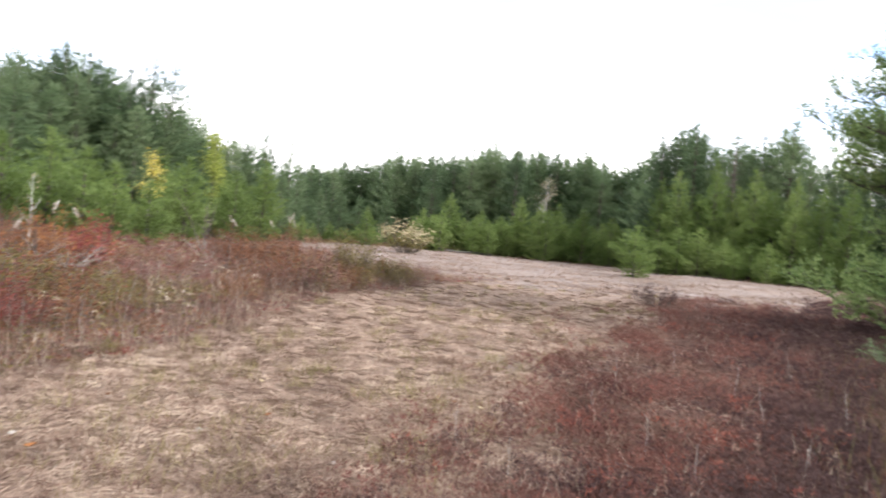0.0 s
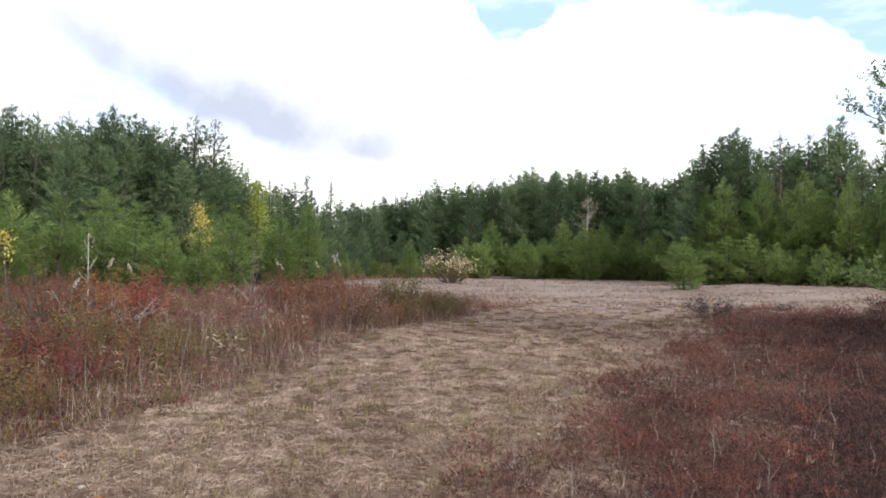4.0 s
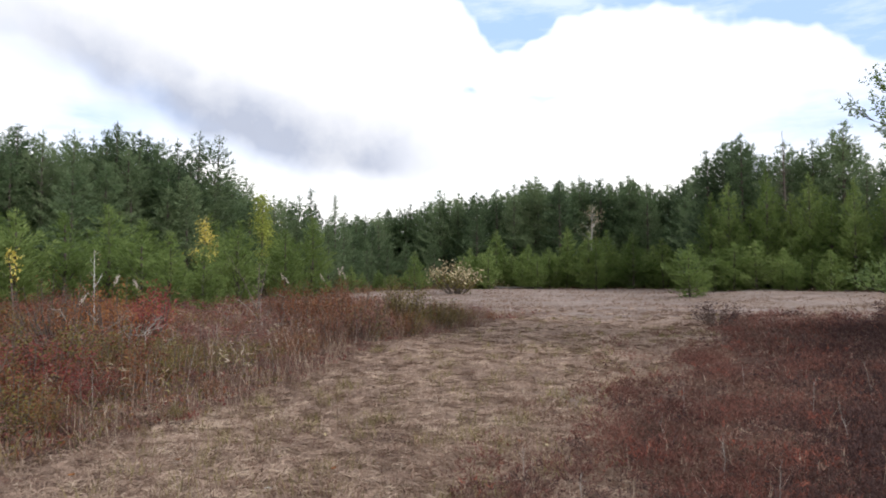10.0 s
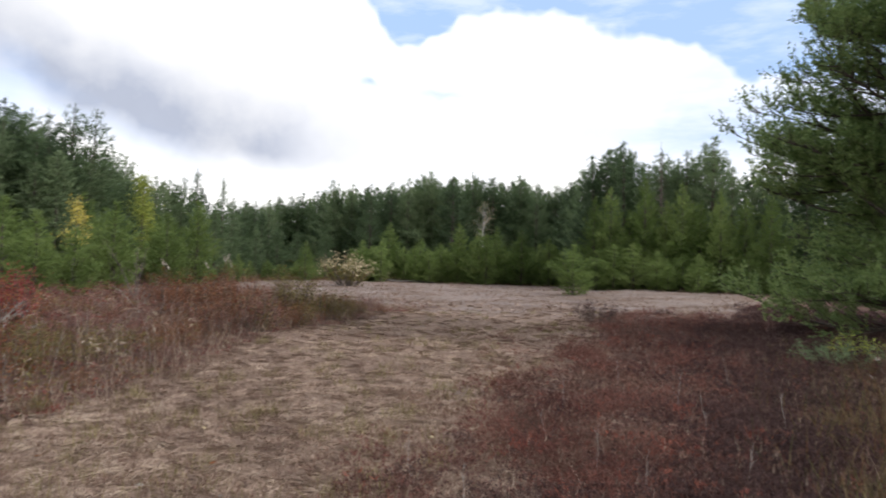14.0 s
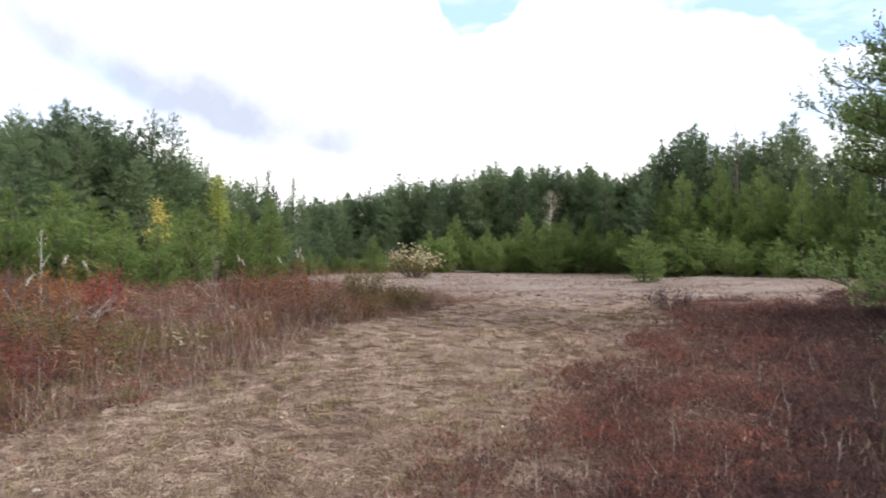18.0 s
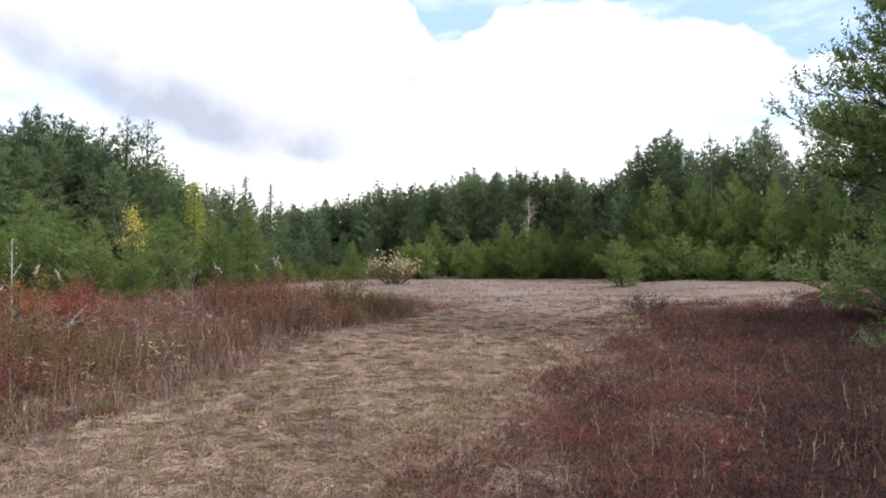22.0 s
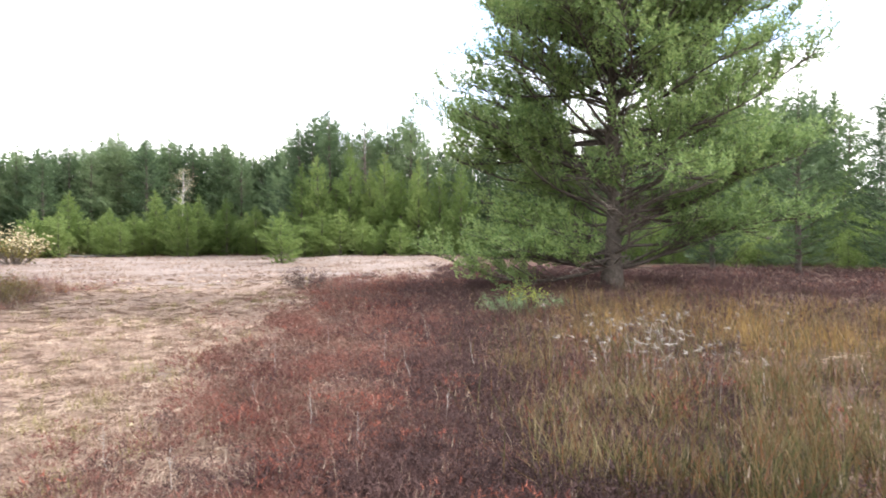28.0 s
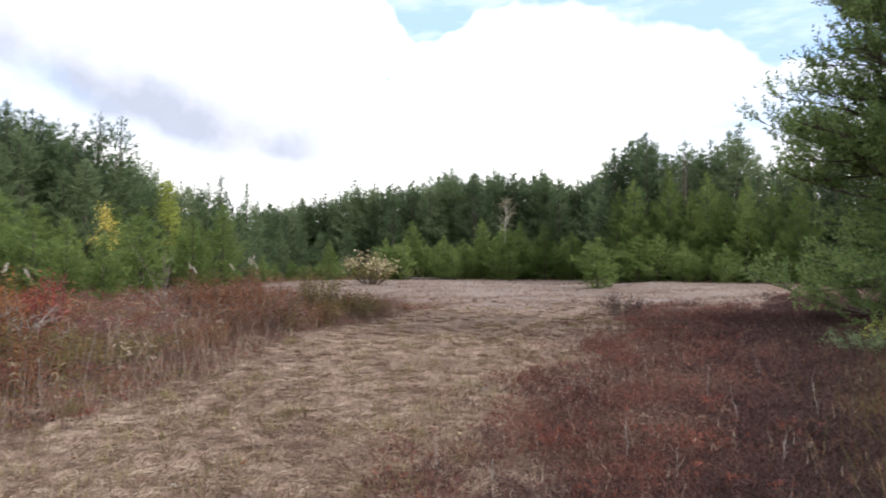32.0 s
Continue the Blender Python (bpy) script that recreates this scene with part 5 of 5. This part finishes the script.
def shrub(tone, variant, x, y, h, turn):
    z = float(lie(x, y)) - 0.03
    if (tone, variant) not in SHRUBS:
        rng = np.random.default_rng(40 + variant * 7 + len(tone))
        thing = tagged(new("autumn_shrub"), SHRUB_WORDS[tone], "shrub", "autumn shrubs")
        twigs, pts = [], []
        for k in range(16):
            a, r = rng.uniform(0, 6.28), rng.uniform(0.05, 0.6)
            top = np.array([np.cos(a) * r, np.sin(a) * r, rng.uniform(0.6, 1.05)])
            foot = top * np.array([0.3, 0.3, 0])
            knee = (foot + top) / 2 + np.array([np.cos(a), np.sin(a), 0]) * 0.06
            twigs.append(tube([foot, knee, top], [0.010, 0.007, 0.003], 3))
            for s in rng.uniform(0.22, 1.0, 92):
                p = knee * (1 - s) * 2 * s + top * s * s + foot * (1 - s) ** 2
                pts.append(p + rng.normal(size=3) * 0.085)
        n = len(pts) if tone != "dull" else int(len(pts) * 0.75)
        v, t = join(twigs)
        part("branchwork", indexed_mesh("branchwork", v, t, TWIG), thing)
        part("leaves", tri_mesh("leaves", leaves(np.array(pts)[:n], 0.046, rng, 0.5, 0.5), SHRUB_LEAF[tone], SECOND_LEAF[tone], 0.1), thing)
        SHRUBS[tone, variant] = thing
        thing.matrix_basis = pose(x, y, z, 0, 0, turn)
    else:
        thing = copy_thing(SHRUBS[tone, variant], pose(x, y, z, 0, 0, turn))
    thing.scale = (h * 1.5, h * 1.5, h)


def shrubs():
    rng = np.random.default_rng(31)
    made = 0
    tries = 0
    while made < 250 and tries < 8000:
        tries += 1
        x, y, az, d = (float(v[0]) for v in scatter(1, -4, 74, 7, 34, rng, 0.9))
        if rng.random() > in_shrubs(x, y) + (0.5 if az > 26 else 0.0) or d < shrub_edge(az) + (0.6 if az < 26 else 0.1) or d > shrub_back(az):
            continue
        into = d - float(shrub_edge(az))
        h = (np.interp(into, [0, 2.5, 6, 12, 20], [0.24, 0.46, 0.56, 0.46, 0.4]) if az < 34 else np.interp(into, [0, 3, 7, 14], [0.36, 0.62, 0.8, 0.7])) * rng.uniform(0.6, 1.35)
        h *= 0.95 if az < 8 else 1.0
        h *= 0.7 if 19 < az < 29.5 and into > 4 else 1.0
        h *= 1 + 0.45 * float(wob(np.array(x), np.array(y), 3.2, 6.0))
        w = float(wob(np.array(x), np.array(y), 5.0, 2.0)) + rng.normal() * 0.35
        if az > 26 and into < 1.6:
            h *= 0.8
            tone = "olive" if w > -0.15 else "rust" if w > -0.6 else "dull"
        elif az > 45 and into < 4:
            tone = "olive" if w > -0.3 else "rust"
        elif az > 26:
            tone = "red" if w > 0.62 else "dull" if w > 0.05 else "rust" if w > -0.25 else "olive"
        else:
            tone = "dull" if w > 0.0 else "rust" if w > -0.42 else "olive"
        shrub(tone, int(rng.integers(0, 3)), x, y, h, float(rng.uniform(0, 360)))
        made += 1
    # a fuller belt where the shrubs narrow towards the sand
    for az in np.arange(1.5, 20.0, 0.62):
        x, y = (float(v) for v in spot(az, float(shrub_edge(az)) + rng.uniform(0.7, 4.5)))
        shrub("rust" if rng.random() < 0.4 else "olive" if rng.random() < (0.7 if az < 10 else 0.3) else "dull", int(rng.integers(0, 3)), x, y, rng.uniform(0.3, 0.72) * (1.45 if rng.random() < 0.22 else 1.0), float(rng.uniform(0, 360)))
    # an olive-brown front towards the birches
    for az in np.arange(35.0, 72.0, 1.5):
        x, y = (float(v) for v in spot(az + rng.uniform(-0.6, 0.6), float(shrub_edge(az)) + rng.uniform(0.15, 1.3)))
        shrub("olive" if rng.random() < 0.65 else "rust" if rng.random() < 0.6 else "dull", int(rng.integers(0, 3)), x, y, rng.uniform(0.34, 0.56), float(rng.uniform(0, 360)))
    # bushes that stand out
    for tone, az, d, h in (("olive", 10.2, 19.5, 0.9), ("olive", 4.6, 23.0, 0.6), ("rust", 14.5, 17.0, 0.95), ("olive", 37.0, 11.0, 0.85), ("red", 36.0, 10.0, 0.8), ("olive", 27.6, 10.8, 0.62), ("olive", 22.5, 11.5, 0.6),
                           ("rust", 30.0, 9.6, 0.65), ("red", 33.5, 9.4, 0.6), ("olive", 33.0, 11.6, 0.8), ("dull", 24.5, 13.0, 0.7), ("olive", 7.5, 20.5, 0.55), ("olive", 42.0, 9.0, 0.75), ("rust", 45.0, 10.5, 0.9),
                           ("red", 40.5, 10.2, 0.75), ("olive", 29.2, 11.4, 0.62), ("olive", 31.2, 11.0, 0.6), ("olive", 26.4, 12.0, 0.56), ("olive", 33.8, 11.8, 0.66), ("olive", 28.0, 12.6, 0.6), ("olive", 24.6, 11.0, 0.5), ("olive", 35.5, 10.6, 0.6), ("olive", 48.0, 8.6, 0.7), ("red", 51.0, 10.0, 0.8), ("olive", 55.0, 8.0, 0.65)):
        x, y = (float(v) for v in spot(az, d))
        shrub(tone, 1, x, y, h, az * 9)


def undergrowth():
    """Low berry plants under and between the shrubs, in patches of four tones."""
    rng = np.random.default_rng(33)
    x, y, az, d = scatter(95000, -4, 76, 5.8, 36, rng, 0.9)
    keep = (rng.random(len(x)) < in_shrubs(x, y) * np.clip(0.65 + 0.6 * wob(x, y, 1.4, 2.0), 0.05, 1)) & (d > shrub_edge(az) - 0.2)
    x, y, az, d = x[keep], y[keep], az[keep], d[keep]
    into = smooth(d - shrub_edge(az), 0.0, 6.0)
    w = wob(x, y, 3.0, 4.0) + rng.normal(size=len(x)) * 0.3 + 0.25 * smooth(az, 28, 50) * (1 - into)
    tone = np.select([w > 0.5, w > 0.12, w > -0.35], [0, 1, 2], 3)
    z = lie(x, y) + (0.06 + 0.4 * into * np.clip(0.7 + 0.6 * wob(x, y, 2.1, 1.0), 0.2, 1.2)) * rng.uniform(0.25, 1.0, len(x)) + 0.04
    c, size = np.stack([x, y, z], -1), 0.043 * np.interp(d, [6, 12, 30], [1.0, 1.25, 2.0])
    for k, (name, mat, words) in enumerate((("olive_undergrowth", OLIVE, "low olive-green berry plants under the shrubs"), ("rust_undergrowth", RUST, "low rust-brown berry plants under the shrubs"),
                                            ("maroon_undergrowth", MAUVE, "low maroon berry plants under the shrubs"), ("red_undergrowth", RED, "low deep red berry plants under the shrubs"))):
        s = tone == k
        tagged(new(name, tri_mesh(name, leaves(c[s], size[s], rng, 0.5, 0.5), mat)), words, "low plants", kind="stuff")


straw()
undergrowth()
tall_grass()
heather()
low_plants()
red_sprigs()
dark_twigs()
grass_tufts()
seed_heads()
sedge()
wood_foot()
shrubs()


# ---- single bushes ----
def bush(name, words, az, d, h, wide, leaf, leaf_size, count, seed, tip=None, stems=22):
    """A bush of many stems that fan out from its foot."""
    rng = np.random.default_rng(seed)
    x, y = spot(az, d)
    thing = tagged(new(name), words, "bush")
    thing.matrix_basis = pose(float(x), float(y), float(lie(x, y)) - 0.04)
    wood, pts, ends = [], [], []
    for k in range(stems):
        a, r = rng.uniform(0, 6.28), wide * 0.5 * math.sqrt(rng.random())
        top = np.array([math.cos(a) * r, math.sin(a) * r, h * rng.uniform(0.6, 1.0) * (1 - 0.35 * (2 * r / wide) ** 2)])
        foot = np.array([math.cos(a), math.sin(a), 0]) * r * 0.25
        knee = (foot + top) / 2 + np.array([math.cos(a), math.sin(a), 0]) * 0.05 * wide
        wood.append(tube([foot, knee, top], [0.008 * h + 0.006, 0.006 * h + 0.003, 0.003], 3))
        for s in rng.uniform(0.3, 1, max(1, count // stems)):
            p = foot * (1 - s) ** 2 + knee * 2 * s * (1 - s) + top * s * s + rng.normal(size=3) * 0.07 * h
            (ends if s > 0.7 else pts).append(p)
    tagged(part("branchwork", indexed_mesh("branchwork", *join(wood), TWIG), thing), kind="stuff" if stems > 60 else "")
    part("leaves", tri_mesh("leaves", leaves(np.array(pts + ([] if tip else ends)), leaf_size, rng, 0.5, 0.45), leaf), thing)
    if tip:
        tagged(part("seed_fluff", tri_mesh("seed_fluff", leaves(np.array(ends), leaf_size, rng, 0.5, 0.45), tip), thing, "pale fluffy seed tops"), kind="stuff")
    return thing


bush("willow_bush", "pale cream-tipped willow bush at the sand's edge", 4.4, 58, 3.2, 5.2, OLIVE, 0.23, 1700, 81, PALE, 50)
bush("rust_bush", "narrow rust-leaved bush among thin grass", 15.0, 19, 1.5, 1.3, RUST, 0.075, 600, 82)
bush("rust_bush", "rust-brown bush among lower maroon shrubs", 17.0, 18.5, 1.3, 2.2, RUST, 0.055, 1800, 97)
bush("olive_bush", "upright olive-yellow leafy bush before the sand", 9.0, 19.5, 1.75, 1.5, OLIVE, 0.07, 2200, 84, None, 36)
bush("olive_bush", "low olive and tan bush at the end of the shrubs", 6.0, 20.8, 1.15, 1.7, OLIVE, 0.06, 1500, 101, None, 36)
bush("yellow_bush", "small yellow-green bush under the broad pine", -35.2, 13.4, 0.66, 1.0, LIME, 0.05, 900, 85, None, 40)
bush("green_bush", "low dark green bush beside the heather", -34.6, 13.0, 0.55, 2.0, NEEDLES, 0.05, 2200, 86, None, 50)
bush("yellow_bush", "yellow-leaved low bush below the birch stems", 62.0, 11.0, 0.9, 2.0, LIME, 0.09, 500, 87)
bush("orange_bush", "rust-orange leafy bush above the red shrubs", 31.2, 13.8, 1.55, 1.8, FLAME, 0.048, 5200, 88, None, 50)
bush("rust_bush", "tall rust-red bush with bare grey twigs", 35.2, 14.5, 1.6, 2.0, RUST, 0.046, 2400, 98, None, 50)
bush("crimson_bush", "small crimson bush among rust shrubs", 28.8, 13.5, 1.5, 0.8, CRIMSON, 0.052, 2200, 89)
bush("rust_bush", "rust-brown bush at the back of the shrubs", 18.5, 18.5, 1.35, 1.5, RUST, 0.052, 1700, 99)
bush("rust_bush", "broad rust-brown bush with thin grass round it", 13.2, 18.5, 1.45, 2.2, RUST, 0.055, 2400, 100, None, 40)
for az, d, h in ((57.0, 17.0, 3.4), (63.5, 14.5, 2.6), (53.5, 18.5, 2.6)):
    bush("bare_thicket", "thicket of bare purple-grey twigs with few leaves", az, d, h, 3.0, MAUVE, 0.06, 700, int(az), None, 110)
bush("yellow_bush", "yellow-olive low leafy bush before the birch stems", 66.0, 8.6, 0.9, 2.2, OLIVE, 0.075, 1300, 95, None, 60)
bush("yellow_bush", "yellow-green low bush at the shrubs' edge", 58.0, 8.4, 0.8, 2.0, LIME, 0.06, 700, 96, None, 50)
bush("heath_bush", "dark brown heath bush at the sand's edge", -16.7, 22.0, 0.9, 1.9, DUSK, 0.06, 1600, 90, None, 40)
bush("brown_bush", "low brown-yellow bush at the wood's edge", 1.0, 79, 1.3, 3.0, OLIVE, 0.2, 260, 91, PALE)


# ---- birch clump, stones, log, stalks ----
def birch_clump():
    """Leaning white birch stems from one root beside the pine."""
    rng = np.random.default_rng(61)
    x, y = spot(60.8, 15.5)
    thing = tagged(new("birch_clump"), "clump of leaning white birch stems with grey twigs", "birch tree")
    thing.matrix_basis = pose(float(x), float(y), float(lie(x, y)) - 0.05)
    across = np.array([math.cos(radians(60.8)), math.sin(radians(60.8)), 0])
    for reach, high, w in ((2.0, 3.4, 0.036), (-0.9, 4.4, 0.042), (0.25, 1.9, 0.036), (-0.3, 1.6, 0.036)):
        s = np.linspace(0, 1, 7)
        p = across[None] * (reach * s ** 0.9)[:, None] + np.array([0, 0, high])[None] * s[:, None] + rng.normal(size=(7, 3)) * 0.03
        stem = part("stem", indexed_mesh("stem", *tube(p, w * (1 - 0.75 * s) + 0.008, 8), BIRCH), thing)
        twigs, pts = [], []
        for k in range(18):
            u = rng.uniform(0.3, 1)
            root = np.array([np.interp(u, s, p[:, i]) for i in range(3)])
            end = root + rng.normal(size=3) * np.array([0.45, 0.45, 0.25]) + np.array([0, 0, 0.4])
            twigs.append(tube([root, (root + end) / 2 + 0.04, end], [0.012, 0.008, 0.003], 3))
            pts += [root + (end - root) * q for q in (0.5, 0.75, 1.0)]
        tagged(part("branchwork", indexed_mesh("branchwork", *join(twigs), TWIG), stem), kind="stuff")
        c = np.repeat(np.array(pts), 9, axis=0)
        part("leaves", tri_mesh("leaves", leaves(c + rng.normal(size=c.shape) * 0.2, 0.075, rng), LIME, OLIVE), stem)


def stones():
    rng = np.random.default_rng(71)
    for az, d, s in ((20, 5.2, 0.09), (14, 4.9, 0.06), (9, 4.6, 0.08), (27, 5.6, 0.05), (3, 4.7, 0.05), (33, 5.4, 0.08), (38, 5.0, 0.07), (24, 6.6, 0.04), (11, 5.8, 0.04), (30, 4.6, 0.06), (6, 6.2, 0.04), (16, 6.9, 0.035)):
        x, y = spot(az, d)
        bm = bmesh.new()
        bmesh.ops.create_icosphere(bm, subdivisions=2, radius=s * 0.32)
        for v in bm.verts:
            v.co *= 1 + 0.22 * noise.noise(v.co * 30 + Vector((az, d, 0)))
            v.co.z *= 0.6
        me = bpy.data.meshes.new("stone")
        bm.to_mesh(me)
        bm.free()
        me.materials.append(STONE)
        ob = tagged(new("stone", me), "small pale rounded stone in dry grass", "stone", "pale stones")
        ob.matrix_basis = pose(float(x), float(y), float(lie(x, y)) + s * 0.16, 0, 0, float(rng.uniform(0, 360)))


def fallen_leaves():
    """Single curled leaves on the flattened grass."""
    rng = np.random.default_rng(72)
    for k in range(16):
        x, y = spot(rng.uniform(-6, 42), rng.uniform(4.2, 8.5))
        size = rng.uniform(0.022, 0.036)
        u, v = np.meshgrid(np.linspace(-1, 1, 5), np.linspace(-1, 1, 4), indexing="ij")
        wide = 0.55 * np.sqrt(np.maximum(0.02, 1 - u ** 2))
        verts = np.stack([u * size, v * wide * size, size * (0.35 * v * v + 0.2 * u * u)], -1).reshape(-1, 3)
        tris = [t for i in range(4) for j in range(3) for t in ((i * 4 + j, i * 4 + j + 4, i * 4 + j + 5), (i * 4 + j, i * 4 + j + 5, i * 4 + j + 1))]
        ob = tagged(new("fallen_leaf", indexed_mesh("fallen_leaf", verts, tris, (FLAME, PALE, RUST)[k % 3])), ("curled orange leaf lying on dry grass", "curled pale tan leaf lying on dry grass", "curled rust-brown leaf lying on dry grass")[k % 3], "leaf", "fallen leaves")
        ob.matrix_basis = pose(float(x), float(y), float(lie(x, y)) + 0.045, float(rng.uniform(-20, 20)), float(rng.uniform(-20, 20)), float(rng.uniform(0, 360)))


def fallen_log():
    x, y = spot(-0.6, 79)
    s = np.linspace(-1, 1, 9)
    p = np.stack([3.2 * s, 0.3 * np.sin(3 * s), 0.13 + 0.05 * np.sin(5 * s)], -1)
    ob = tagged(new("fallen_log", indexed_mesh("fallen_log", *tube(p, 0.15 - 0.05 * s + 0.02 * np.sin(9 * s), 9), CHAR)), "dark weathered log lying on the sand", "log")
    ob.matrix_basis = pose(float(x), float(y), float(lie(x, y)), 0, 0, 4)


birch_clump()
weathered_stems()
fluffy_stalks()
strap_weeds()
dead_spruce()
dead_branches()
stones()
fallen_leaves()
fallen_log()
